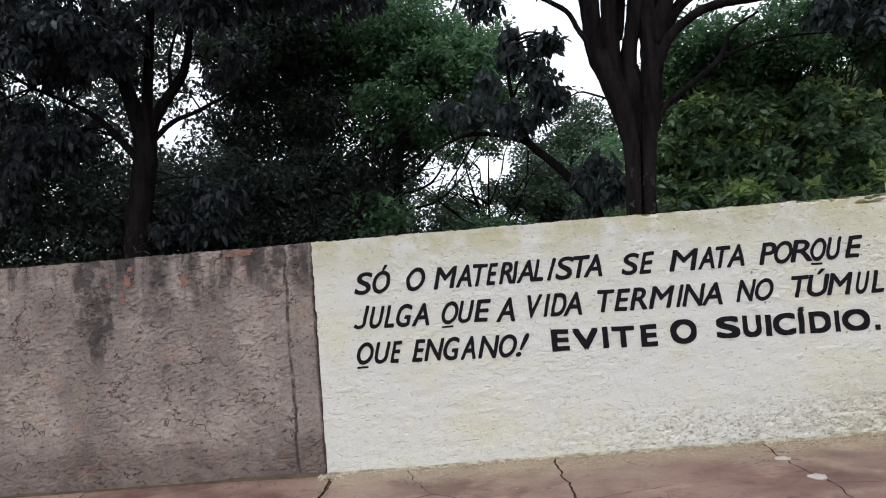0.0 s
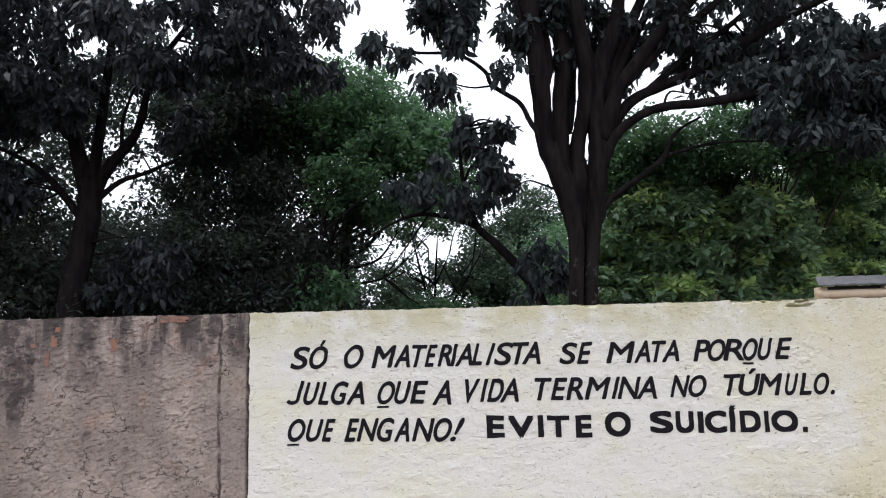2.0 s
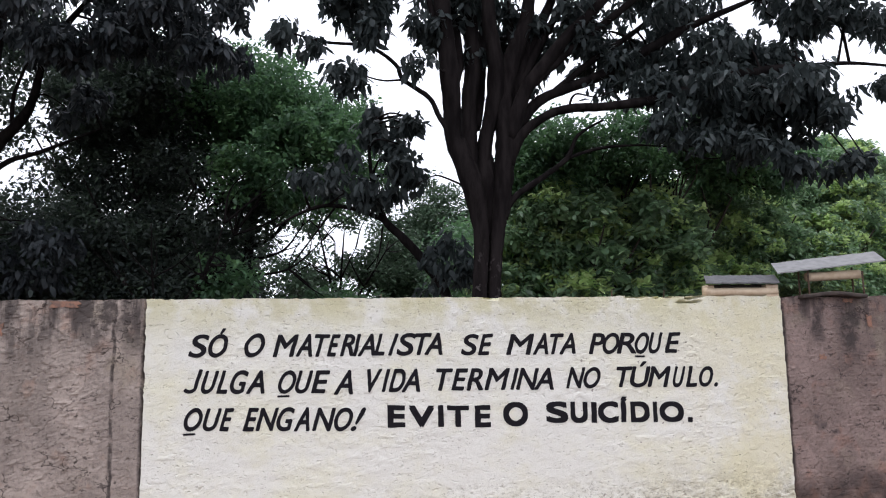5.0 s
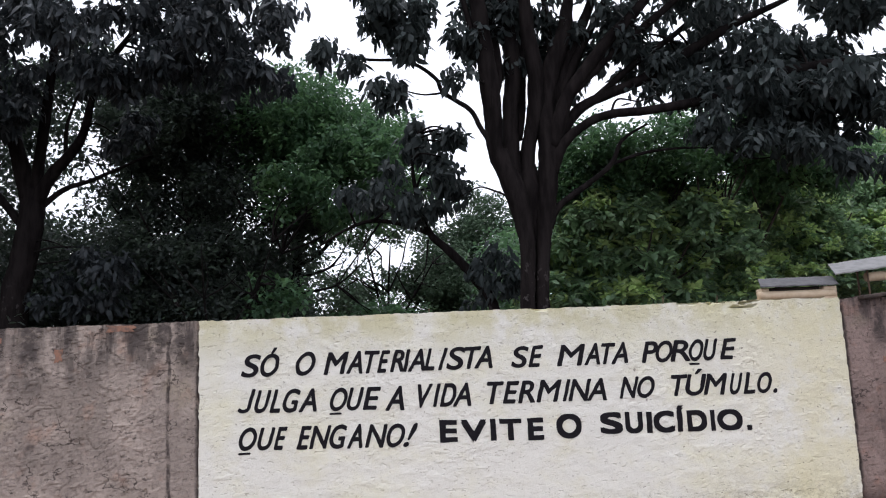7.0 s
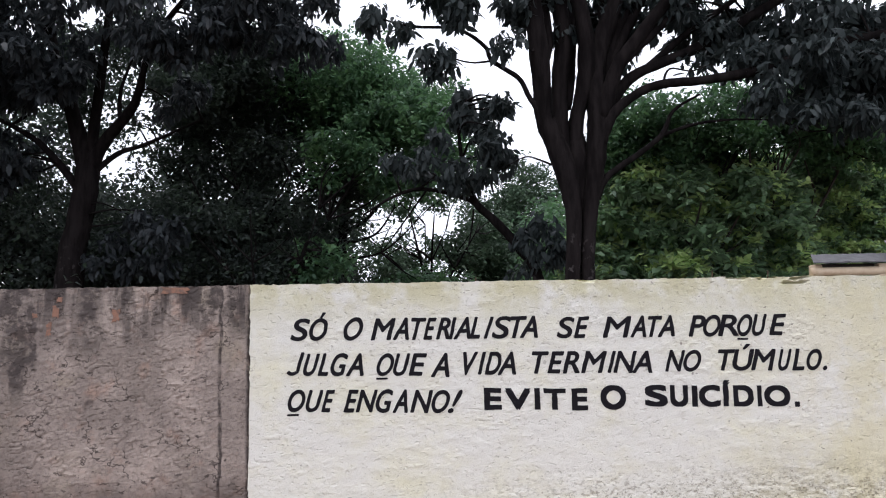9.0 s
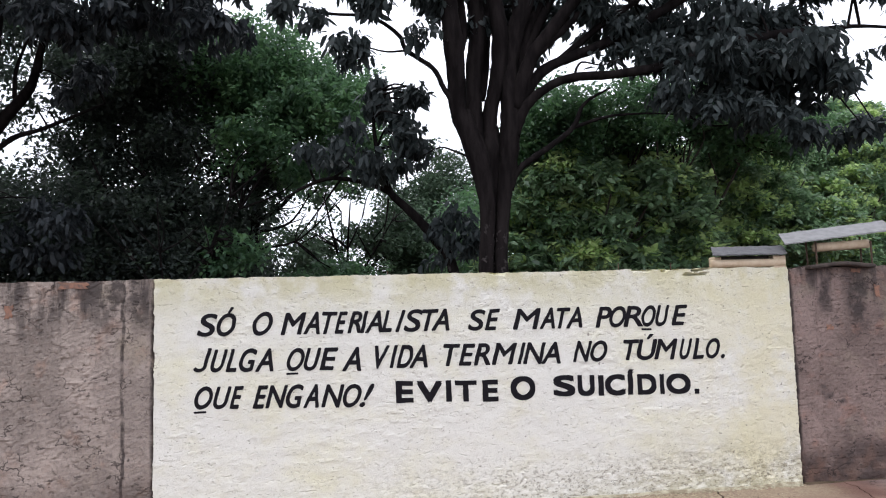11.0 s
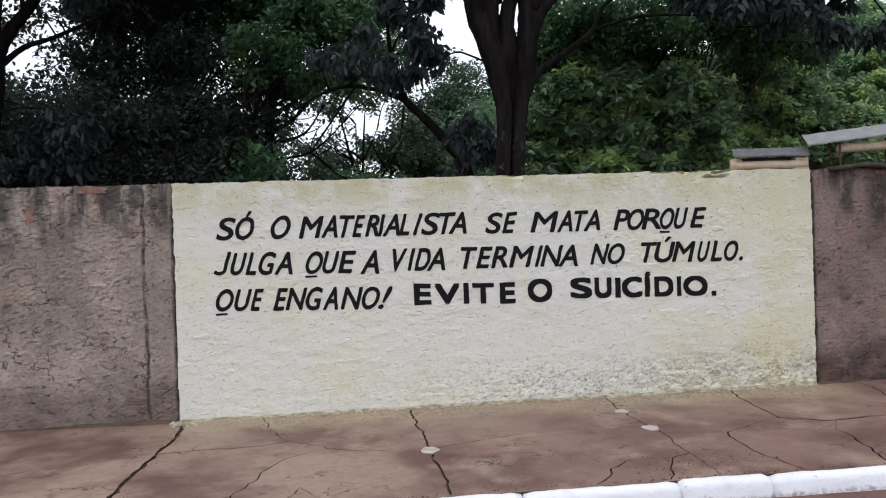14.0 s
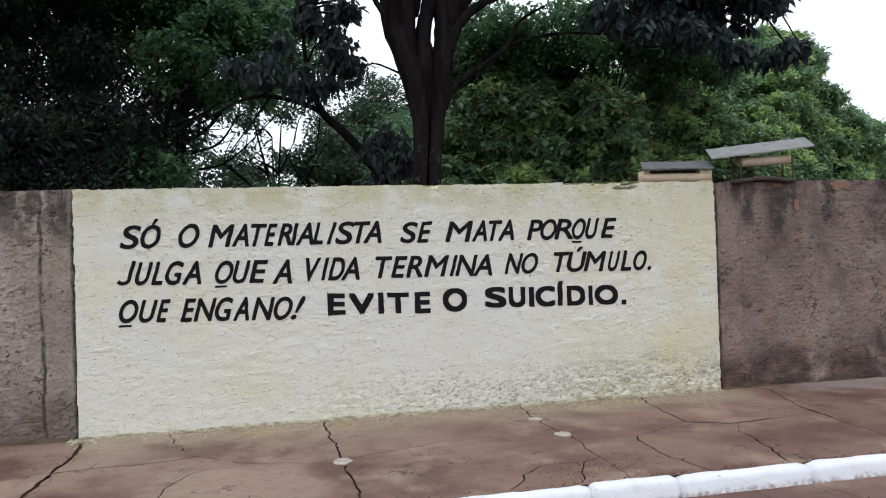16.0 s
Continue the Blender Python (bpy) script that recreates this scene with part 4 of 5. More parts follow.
for args in (
    ("QUE", 0.863, 0.854, 0.197, (-1.09, -0.94, -0.94, -0.79, -0.81, -0.69)),
    ("ENGANO!", 0.850, 0.824, 0.203, (-0.62, -0.49, -0.52, -0.33, -0.35, -0.2, -0.21, -0.08, -0.06, 0.14, 0.12, 0.28, 0.26, 0.39)),
):
    word(*args, SL, THIN)
for args in (
    ("EVITE", 0.845, 0.823, 0.196, (0.57, 0.72, 0.75, 0.97, 1.0, 1.05, 1.08, 1.27, 1.32, 1.46)),
    ("O", 0.828, 0.824, 0.215, (1.57, 1.79)),
    ("SUICÍDIO.", 0.845, 0.813, 0.192, (1.95, 2.15, 2.17, 2.33, 2.36, 2.41, 2.42, 2.61, 2.63, 2.68, 2.72, 2.9, 2.93, 2.97, 2.99, 3.22, 3.25, 3.3)),
):
    word(*args, 0.0, BOLD)


# ---- covers and irons on the wall's top ----
def rod(parent, x, y, z0, z1, r=0.006, lean=0.0):
    bm = bmesh.new()
    tube(bm, [(x, y, z0), (x + lean * 0.5, y, (z0 + z1) / 2), (x + lean, y, z1)], [r, r, r], 7, 0.1)
    return part("rod", bm, RUST, parent, "thin rusty iron rod") if parent else bm


def tilted_sheet(parent, x0, x1, z0, z1, yf, yb, rise, shift, material, label):
    """A weathered sheet, its front edge from z0 to z1, rising towards the back."""
    n = 14
    bm = bmesh.new()
    rows = []
    for r, (y, up) in enumerate(((yf, 0), ((yf + yb) / 2, rise / 2), (yb, rise))):
        rows.append([(x0 + (x1 - x0) * k / n - shift * r, y + 0.004 * math.sin(k * 1.7), z0 + (z1 - z0) * k / n + up + 0.0025 * math.sin(k * 2.3 + r)) for k in range(n + 1)])
    up_v = [[bm.verts.new((x, y, z + 0.012)) for x, y, z in row] for row in rows]
    lo_v = [[bm.verts.new((x, y, z)) for x, y, z in row] for row in rows]
    for a, b in ((0, 1), (1, 2)):
        for k in range(n):
            bm.faces.new((up_v[a][k], up_v[a][k + 1], up_v[b][k + 1], up_v[b][k]))
            bm.faces.new((lo_v[b][k], lo_v[b][k + 1], lo_v[a][k + 1], lo_v[a][k]))
    for k in range(n):
        bm.faces.new((lo_v[0][k], lo_v[0][k + 1], up_v[0][k + 1], up_v[0][k]))
        bm.faces.new((up_v[2][k], up_v[2][k + 1], lo_v[2][k + 1], lo_v[2][k]))
    for r in (0, 1):
        bm.faces.new((lo_v[r][0], up_v[r][0], up_v[r + 1][0], lo_v[r + 1][0]))
        bm.faces.new((up_v[r][n], lo_v[r][n], lo_v[r + 1][n], up_v[r + 1][n]))
    part("sheet", bm, material, parent, label)


def roll(name, parent, x0, x1, y, z0, z1, r, label):
    bm = bmesh.new()
    tube(bm, [(x0, y, z0), ((x0 + x1) / 2, y, (z0 + z1) / 2), (x1, y, z1)], [r, r * 1.04, r], 16, 0.04, 3)
    part(name, bm, BEIGE, parent, label, True)


cover = tagged(new("wall_cover"), "grey cement sheet over a cream tile roll on the wall", "wall cover")
cover.location = (0, 0, 0)
tilted_sheet(cover, 3.49, 4.215, 2.045, 2.05, 6.76, 7.06, 0.10, -0.066, CEMENT_DARK, "dark grey weathered cement sheet")
roll("tile_roll", cover, 3.50, 4.215, 6.825, 1.977, 1.98, 0.038, "cream painted tile roll")
bm = bmesh.new()
box(bm, (3.53, 6.815, 1.93), (3.60, 6.94, 2.045), 0.012)
part("block", bm, BEIGE, cover)
bm = bmesh.new()
box(bm, (4.10, 6.80, 1.93), (4.225, 6.94, 2.045), 0.006)
part("block", bm, BEIGE, cover)
# Added dark filler, standing in for the shaded gap between the blocks
bm = bmesh.new()
box(bm, (3.60, 6.87, 1.95), (4.10, 6.93, 2.05), 0.008)
part("gap_filler", bm, DARK, cover, "dark filler in the shaded gap under the sheet")

high = tagged(new("wall_cover"), "tilted grey cement sheet on iron rods over the wall", "wall cover")
tilted_sheet(high, 4.19, 5.30, 2.135, 2.255, 6.74, 7.04, 0.125, -0.06, CEMENT, "grey weathered cement sheet")
roll("tile_roll", high, 4.55, 5.10, 6.85, 2.115, 2.145, 0.042, "cream painted tile roll")
bm = bmesh.new()
box(bm, (4.42, 6.72, 1.928), (5.08, 6.96, 1.965), 0.012)
bmesh.ops.subdivide_edges(bm, edges=[e for e in bm.edges if e.calc_length() > 0.3], cuts=8)
for v in bm.verts:
    v.co.z += 0.014 * math.cos((v.co.x - 4.75) * 9) - 0.006
part("base_slab", bm, DARK, high, "dark warped slab on the wall top")
for x in (4.52, 5.08):
    rod(high, x, 6.78, 1.93, 2.165, 0.009)
    rod(high, x, 6.93, 1.93, 2.22, 0.009)

third = tagged(new("wall_cover"), "grey cement sheet on a dark block over the wall", "wall cover")
tilted_sheet(third, 6.40, 7.25, 1.975, 2.06, 6.74, 7.02, 0.12, 0.02, CEMENT, "grey weathered cement sheet")
bm = bmesh.new()
box(bm, (6.52, 6.83, 1.915), (6.64, 6.95, 2.04), 0.008)
part("block", bm, DARK, third)
bm = bmesh.new()
box(bm, (7.02, 6.83, 1.915), (7.14, 6.95, 2.07), 0.008)
part("block", bm, DARK, third)

for x, h in ((2.62, 0.07), (3.12, 0.06), (0.52, 0.04)):
    iron = tagged(part("iron_spike", rod(None, x, 6.87, 1.90, 1.94 + h, 0.005, 0.01), RUST), "short rusty iron spike in the wall top", "spike", "spikes on the wall")


# ---- crumbs and weeds on the pavement ----
def crumbs(name, label, spots, material, seed):
    """Countless small broken bits; spots: x, y, spread x, spread y, count, size."""
    rng = np.random.RandomState(seed)
    verts, faces = [], []
    base = np.array([(1, 0, 0), (0, 1, 0), (-1, 0, 0), (0, -1, 0), (0, 0, 0.8), (0, 0, -0.6)])
    tri = ((0, 1, 4), (1, 2, 4), (2, 3, 4), (3, 0, 4), (1, 0, 5), (2, 1, 5), (3, 2, 5), (0, 3, 5))
    for x, y, sx, sy, n, size in spots:
        for _ in range(n):
            px, py = x + sx * rng.uniform(-1, 1), min(y + sy * rng.normal(), 6.77)
            z = ground_z(py) if py > 4.47 else (-0.075 if py > 4.37 else -0.2 if py > 3.93 else -0.214)
            r = size * rng.uniform(0.4, 1.3)
            b = base * r * rng.uniform(0.6, 1.3, size=(6, 3)) + np.array([px, py, z + r * 0.2])
            faces += [tuple(k + len(verts) for k in t) for t in tri]
            verts += [tuple(v) for v in b]
    tagged(mesh_ob(name, verts, faces, material), label, "rubble", kind="stuff")


crumbs("pale_rubble", "pale crumbs of fallen limewash at the wall's foot", ((1.4, 6.74, 2.8, 0.03, 420, 0.012), (3.0, 6.75, 1.2, 0.02, 160, 0.016), (1.4, 6.66, 2.8, 0.12, 500, 0.006), (-1.35, 6.7, 0.12, 0.06, 60, 0.016), (0.0, 6.72, 1.3, 0.05, 130, 0.012), (2.5, 5.2, 3.0, 0.8, 120, 0.005)), MORTAR, 7)
crumbs("dark_rubble", "dark crumbs of dirt along the kerb and gutter", ((2.0, 4.50, 6.0, 0.012, 600, 0.0055), (2.0, 3.94, 5.0, 0.05, 900, 0.005), (2.6, 3.92, 0.9, 0.06, 260, 0.007), (2.2, 4.75, 0.5, 0.15, 160, 0.005), (2.0, 4.345, 5.0, 0.012, 500, 0.005)), SOIL, 8)
crumbs("road_stones", "small pale stones lying on the asphalt", ((2.2, 3.5, 3.0, 0.3, 16, 0.010), (2.2, 3.75, 3.0, 0.15, 60, 0.004)), PATCH, 9)


def weeds(spots, seed):
    rng = np.random.RandomState(seed)
    verts, faces = [], []
    for x0, y0, x1, y1, n in spots:
        for _ in range(n):
            t = rng.rand()
            px, py = x0 + (x1 - x0) * t + rng.normal() * 0.012, y0 + (y1 - y0) * t
            a, h = rng.rand() * math.tau, rng.uniform(0.008, 0.02)
            z, k = ground_z(py) - 0.02, len(verts)
            dx, dy = math.cos(a), math.sin(a)
            verts += [(px - dy * 0.003, py + dx * 0.003, z), (px + dy * 0.003, py - dx * 0.003, z), (px + dx * h * 0.3, py + dy * h * 0.3, z + h), (px + dx * h * 0.9, py + dy * h * 0.9, z + h * 1.3)]
            faces += [(k, k + 1, k + 2), (k + 1, k + 3, k + 2)]
    tagged(mesh_ob("weeds", verts, faces, MOSS), "short dull green weeds growing in a pavement joint", "weeds", kind="stuff")


weeds(((-1.34, 5.95, -1.34, 4.5, 700), (-1.40, 6.75, -1.34, 5.9, 250), (2.2, 6.6, 2.18, 5.9, 30)), 3)


# ---- trees behind the wall ----
MAIN = [
    # the two grown-together stems and the hollow between them
    ([(2.02, 10.3, -0.1), (2.07, 10.3, 2.1), (2.10, 10.3, 2.57), (2.12, 10.3, 2.95), (2.10, 10.3, 3.33), (2.02, 10.3, 3.72), (1.92, 10.3, 4.05), (1.88, 10.3, 4.4)], 0.135, 0.105, 0.10, 0.10, 0.12, 0.15, 0.14, 0.04),
    ([(2.34, 10.32, -0.1), (2.29, 10.32, 2.1), (2.30, 10.32, 2.56), (2.33, 10.32, 2.94), (2.38, 10.32, 3.32), (2.44, 10.32, 3.71), (2.48, 10.32, 4.1), (2.5, 10.32, 4.5)], 0.13, 0.095, 0.09, 0.092, 0.105, 0.13, 0.14, 0.05),
    ([(2.17, 10.42, -0.1), (2.18, 10.42, 2.1), (2.21, 10.42, 2.9), (2.23, 10.42, 3.4), (2.22, 10.42, 3.85), (2.2, 10.45, 4.2), (2.2, 10.45, 4.5)], 0.12, 0.08, 0.08, 0.11, 0.17, 0.13, 0.03),
    # leaders to the one side
    ([(2.06, 10.3, 3.45), (1.96, 10.3, 3.85), (1.77, 10.27, 4.35), (1.74, 10.22, 4.75), (1.70, 10.15, 5.32), (1.64, 10.1, 5.89), (1.56, 10.0, 6.56), (1.45, 9.9, 7.5)], 0.07, 0.12, 0.115, 0.12, 0.135, 0.12, 0.105, 0.05),
    ([(2.08, 10.35, 3.4), (2.02, 10.36, 3.85), (2.0, 10.38, 4.39), (2.02, 10.42, 4.91), (2.10, 10.45, 5.48), (2.08, 10.5, 6.06), (2.05, 10.5, 6.56), (1.95, 10.5, 7.5)], 0.06, 0.12, 0.12, 0.115, 0.125, 0.11, 0.09, 0.04),
    ([(2.2, 10.42, 3.4), (2.2, 10.4, 3.95), (2.23, 10.36, 4.41), (2.33, 10.3, 4.82), (2.37, 10.22, 5.39), (2.28, 10.15, 5.97), (2.25, 10.1, 6.56), (2.2, 10.1, 7.5)], 0.06, 0.11, 0.10, 0.115, 0.12, 0.10, 0.08, 0.035),
    # leaders to the other side
    ([(2.38, 10.32, 3.3), (2.47, 10.3, 4.0), (2.51, 10.32, 4.5), (2.49, 10.36, 4.9), (2.57, 10.4, 5.39), (2.83, 10.45, 6.05), (2.94, 10.5, 6.47), (3.1, 10.5, 7.4)], 0.08, 0.14, 0.15, 0.15, 0.14, 0.11, 0.09, 0.04),
    ([(2.53, 10.35, 4.3), (2.65, 10.45, 4.98), (2.85, 10.55, 5.63), (3.09, 10.6, 6.13), (3.30, 10.65, 6.56), (3.65, 10.7, 7.4)], 0.12, 0.10, 0.085, 0.08, 0.07, 0.035),
    ([(2.55, 10.28, 4.4), (2.77, 10.2, 5.06), (3.02, 10.15, 5.41), (3.41, 10.1, 5.89), (3.73, 10.05, 6.19), (4.03, 10.0, 6.55), (4.7, 9.9, 7.4)], 0.12, 0.10, 0.09, 0.08, 0.075, 0.065, 0.035),
    ([(2.54, 10.33, 4.2), (2.75, 10.35, 4.69), (3.01, 10.38, 4.99), (3.34, 10.4, 5.16), (3.84, 10.4, 5.36), (4.27, 10.4, 5.58), (4.71, 10.4, 5.85), (5.33, 10.4, 6.2), (6.4, 10.4, 6.7)], 0.11, 0.085, 0.075, 0.07, 0.075, 0.075, 0.07, 0.06, 0.03),
    ([(2.50, 10.27, 4.05), (2.65, 10.22, 4.37), (2.82, 10.18, 4.56), (3.11, 10.15, 4.74), (3.43, 10.1, 4.81), (3.96, 10.05, 4.84), (4.79, 10.0, 4.99), (5.48, 10.0, 5.25), (6.17, 10.0, 5.41), (6.94, 10.0, 5.51), (7.81, 10.0, 5.58), (9.8, 10.1, 5.5)], 0.10, 0.075, 0.065, 0.06, 0.06, 0.06, 0.075, 0.075, 0.065, 0.045, 0.022, 0.009),
    ([(2.44, 10.32, 3.3), (2.59, 10.34, 3.59), (3.03, 10.38, 3.9), (3.39, 10.4, 4.18), (3.57, 10.4, 4.52), (3.95, 10.4, 4.75)], 0.06, 0.05, 0.042, 0.036, 0.025, 0.015),
    ([(3.39, 10.4, 4.18), (3.9, 10.45, 4.35), (4.5, 10.5, 4.42), (5.1, 10.5, 4.4)], 0.028, 0.022, 0.016, 0.008),
    ([(2.1, 10.5, 4.6), (2.2, 10.6, 5.2), (2.26, 10.7, 5.8), (2.4, 10.8, 6.6), (2.5, 10.9, 7.4)], 0.09, 0.09, 0.08, 0.06, 0.03),
    ([(1.75, 10.3, 5.0), (1.88, 10.4, 5.5), (1.86, 10.45, 6.0), (1.8, 10.5, 6.8)], 0.07, 0.07, 0.06, 0.04),
    ([(2.6, 10.4, 4.8), (2.72, 10.5, 5.4), (2.7, 10.6, 6.0), (2.66, 10.7, 6.9)], 0.08, 0.075, 0.06, 0.04),
    ([(2.85, 10.2, 5.15), (3.5, 10.2, 5.75), (4.2, 10.2, 6.3), (5.0, 10.1, 7.0)], 0.07, 0.06, 0.05, 0.03),
    ([(3.2, 10.4, 5.1), (3.9, 10.5, 5.7), (4.6, 10.6, 6.2), (5.4, 10.6, 6.9)], 0.055, 0.05, 0.04, 0.02),
    ([(2.68, 10.45, 5.0), (3.05, 10.5, 5.8), (3.5, 10.6, 6.6), (3.8, 10.6, 7.3)], 0.07, 0.06, 0.05, 0.03),
    ([(1.72, 10.2, 5.2), (1.52, 10.1, 5.9), (1.32, 10.0, 6.7)], 0.055, 0.045, 0.03),
    ([(4.7, 10.0, 4.97), (5.4, 9.9, 5.0), (6.1, 9.9, 4.9), (6.8, 9.8, 4.85)], 0.05, 0.04, 0.03, 0.012),
    # thin branches against the sky
    ([(1.80, 10.28, 4.19), (1.66, 10.2, 4.5), (1.56, 10.2, 4.67), (1.43, 10.2, 4.93), (1.08, 10.2, 5.17), (0.98, 10.2, 5.38), (0.60, 10.1, 5.58), (-0.01, 10.1, 5.62), (-0.61, 10.0, 5.75)], 0.04, 0.036, 0.034, 0.033, 0.03, 0.028, 0.024, 0.018, 0.008),
    ([(1.08, 10.2, 5.17), (0.78, 10.2, 5.15), (0.42, 10.15, 5.23)], 0.016, 0.012, 0.007),
    ([(1.94, 10.3, 3.72), (1.68, 10.25, 3.82), (1.49, 10.2, 3.85), (1.26, 10.2, 3.74)], 0.016, 0.013, 0.01, 0.006),
    ([(0.60, 10.1, 5.58), (0.46, 10.0, 5.9), (0.40, 10.0, 6.31), (0.26, 9.9, 6.82)], 0.024, 0.02, 0.015, 0.008),
    ([(3.35, 10.12, 4.81), (3.45, 10.1, 5.01), (3.73, 10.05, 4.96), (3.98, 10.0, 5.04)], 0.018, 0.014, 0.01, 0.006),
]
MAIN_CROWN = [
    (5.35, 10.0, 5.15, 0.75, 1.2, 0.45, 165), (5.9, 11.4, 5.7, 1.2, 0.6, 0.5, 150), (4.6, 11.2, 6.1, 0.9, 0.5, 0.4, 60), (6.1, 10.0, 4.88, 0.85, 1.3, 0.48, 260), (6.75, 9.8, 4.69, 0.5, 1.0, 0.42, 140), (7.19, 9.8, 4.05, 0.24, 0.5, 0.22, 36), (6.2, 9.6, 4.05, 0.45, 0.5, 0.24, 50), (5.47, 9.9, 4.35, 0.6, 0.8, 0.28, 70),
    (8.02, 10.0, 5.32, 0.22, 0.4, 0.25, 16), (4.6, 9.7, 4.55, 0.35, 0.3, 0.25, 30), (4.8, 10.3, 6.0, 0.95, 1.0, 0.4, 95), (6.97, 10.2, 6.12, 1.2, 1.0, 0.45, 200), (5.8, 10.2, 5.7, 0.8, 0.9, 0.35, 120),
    (4.6, 10.4, 6.8, 1.5, 1.4, 0.5, 260), (6.6, 10.2, 6.9, 1.4, 1.4, 0.4, 180), (9.75, 10.1, 5.6, 0.5, 0.5, 0.4, 90), (8.7, 10.0, 5.75, 0.4, 0.3, 0.15, 22), (8.9, 9.9, 6.3, 0.8, 0.9, 0.4, 60), (2.5, 10.4, 7.6, 1.9, 1.6, 0.7, 380),
    (3.55, 10.4, 6.15, 0.55, 0.6, 0.32, 80), (2.41, 10.6, 6.3, 0.75, 0.5, 0.32, 90), (2.5, 10.8, 5.7, 0.7, 0.3, 0.5, 70), (2.9, 10.7, 5.9, 0.7, 0.3, 0.4, 70), (1.9, 10.6, 6.4, 0.6, 0.4, 0.3, 60), (3.9, 10.6, 5.75, 0.6, 0.5, 0.25, 50), (4.2, 10.2, 5.2, 0.5, 0.5, 0.22, 22), (1.95, 10.6, 5.9, 0.25, 0.3, 0.4, 16),
    (0.62, 10.0, 5.68, 0.45, 0.5, 0.32, 44), (0.5, 10.0, 6.25, 0.6, 0.6, 0.4, 100), (0.30, 10.0, 5.05, 0.3, 0.3, 0.2, 26), (1.25, 10.0, 5.9, 0.36, 0.5, 0.36, 36), (1.30, 9.9, 5.35, 0.14, 0.2, 0.2, 9), (-0.35, 10.0, 5.7, 0.35, 0.3, 0.2, 30)]
tree("tall tree, dark against the light, with many thick upright leaders behind the wall", (2.2, 10.3, -0.1), MAIN, MAIN_CROWN, (9, 0.165, 0.062, 0.06, 0.8), LEAF_BACKLIT, BARK_A, 11, 170)

LEFT = [
    ([(-5.45, 12.5, -0.1), (-5.38, 12.5, 2.53), (-5.28, 12.5, 3.35), (-5.16, 12.5, 4.07), (-5.2, 12.5, 4.55)], 0.24, 0.21, 0.19, 0.19, 0.15),
    ([(-5.2, 12.5, 4.4), (-5.4, 12.4, 5.21), (-5.6, 12.3, 5.79), (-5.73, 12.2, 6.65), (-6, 12, 8.3)], 0.15, 0.11, 0.09, 0.07, 0.04),
    ([(-5.16, 12.5, 4.2), (-4.87, 12.4, 4.69), (-4.42, 12.2, 5.11), (-4.22, 12, 5.37), (-3.9, 11.7, 6.1), (-3.0, 11.2, 6.9)], 0.13, 0.095, 0.075, 0.06, 0.05, 0.03),
    ([(-5.15, 12.5, 4.3), (-5.02, 12.4, 5.1), (-4.85, 12.2, 6.0), (-4.6, 12, 7.8)], 0.10, 0.085, 0.07, 0.04),
    ([(-5.12, 12.5, 4.16), (-4.74, 12.6, 4.54), (-4.31, 12.7, 4.73), (-3.4, 12.6, 5.1)], 0.06, 0.045, 0.035, 0.015),
    ([(-5.25, 12.5, 3.9), (-5.9, 12.4, 4.7), (-6.8, 12.2, 5.2)], 0.07, 0.05, 0.02),
    ([(-4.6, 12.3, 4.95), (-4.6, 12.3, 5.5), (-4.35, 12.2, 6.1)], 0.04, 0.03, 0.015),
]
LEFT_CROWN = [
    (-3.6, 11.0, 6.6, 1.3, 1.5, 1.0, 400), (-1.95, 10.8, 6.4, 1.05, 1.3, 0.85, 360), (-5.3, 11.3, 6.8, 1.3, 1.5, 0.8, 400), (-7.0, 11.6, 6.2, 1.2, 1.6, 1.1, 480), (-3.0, 11.2, 8.0, 2.6, 1.6, 0.8, 220),
    (-6.9, 12, 4.3, 0.7, 0.8, 0.9, 120), (-8.2, 12, 4.2, 1.2, 1.2, 1.8, 150), (-3.6, 12.0, 5.5, 0.8, 0.7, 0.4, 70), (-6.2, 11.8, 5.7, 0.8, 0.9, 0.5, 190), (-8.4, 12.2, 5.6, 1.2, 1.2, 1.0, 300),
    (-5.75, 11.0, 5.6, 1.1, 0.9, 0.5, 300), (-3.4, 11.0, 5.75, 0.9, 0.8, 0.35, 160), (-1.7, 10.9, 5.75, 0.5, 0.5, 0.25, 60),
    (-6.4, 12.2, 4.6, 0.8, 0.8, 0.6, 130), (-4.2, 12.4, 3.1, 0.9, 0.5, 0.7, 110), (-5.2, 11.9, 5.6, 0.5, 0.4, 0.5, 50)]
tree("forked tree, dark against the light, with large drooping leaves behind the wall", (-5.3, 12.5, -0.1), LEFT, LEFT_CROWN, (9, 0.17, 0.06, 0.05, 0.8), LEAF_NEAR, BARK_A, 12, 140)


def simple_trunk(x, y, h, r, seed, forks=4, reach=1.4):
    rnd = random.Random(seed)
    k = 0.45 * h
    limbs = [([(x, y, -0.1), (x + rnd.uniform(-0.1, 0.1), y, k * 0.6), (x + rnd.uniform(-0.2, 0.2), y, k)], r, r * 0.75)]
    for i in range(forks):
        a = i / forks * math.tau + rnd.random()
        dx, dy = math.cos(a) * reach, math.sin(a) * reach
        up = rnd.uniform(0.72, 0.9) * h
        mid = (x + dx * 0.4 + rnd.uniform(-0.15, 0.15), y + dy * 0.4, k + (up - k) * 0.5)
        limbs.append(([tuple(limbs[0][0][-1]), mid, (x + dx * 0.75, y + dy * 0.75, up)], r * 0.36, r * 0.1))
        for w in range(3):
            e = (mid[0] + rnd.uniform(-0.7, 0.7), mid[1] + rnd.uniform(-0.6, 0.6), mid[2] + rnd.uniform(0.3, 0.8))
            limbs.append(([mid, tuple((a + b) / 2 + rnd.uniform(-0.08, 0.08) for a, b in zip(mid, e)), e], r * 0.2, r * 0.06))
    return limbs


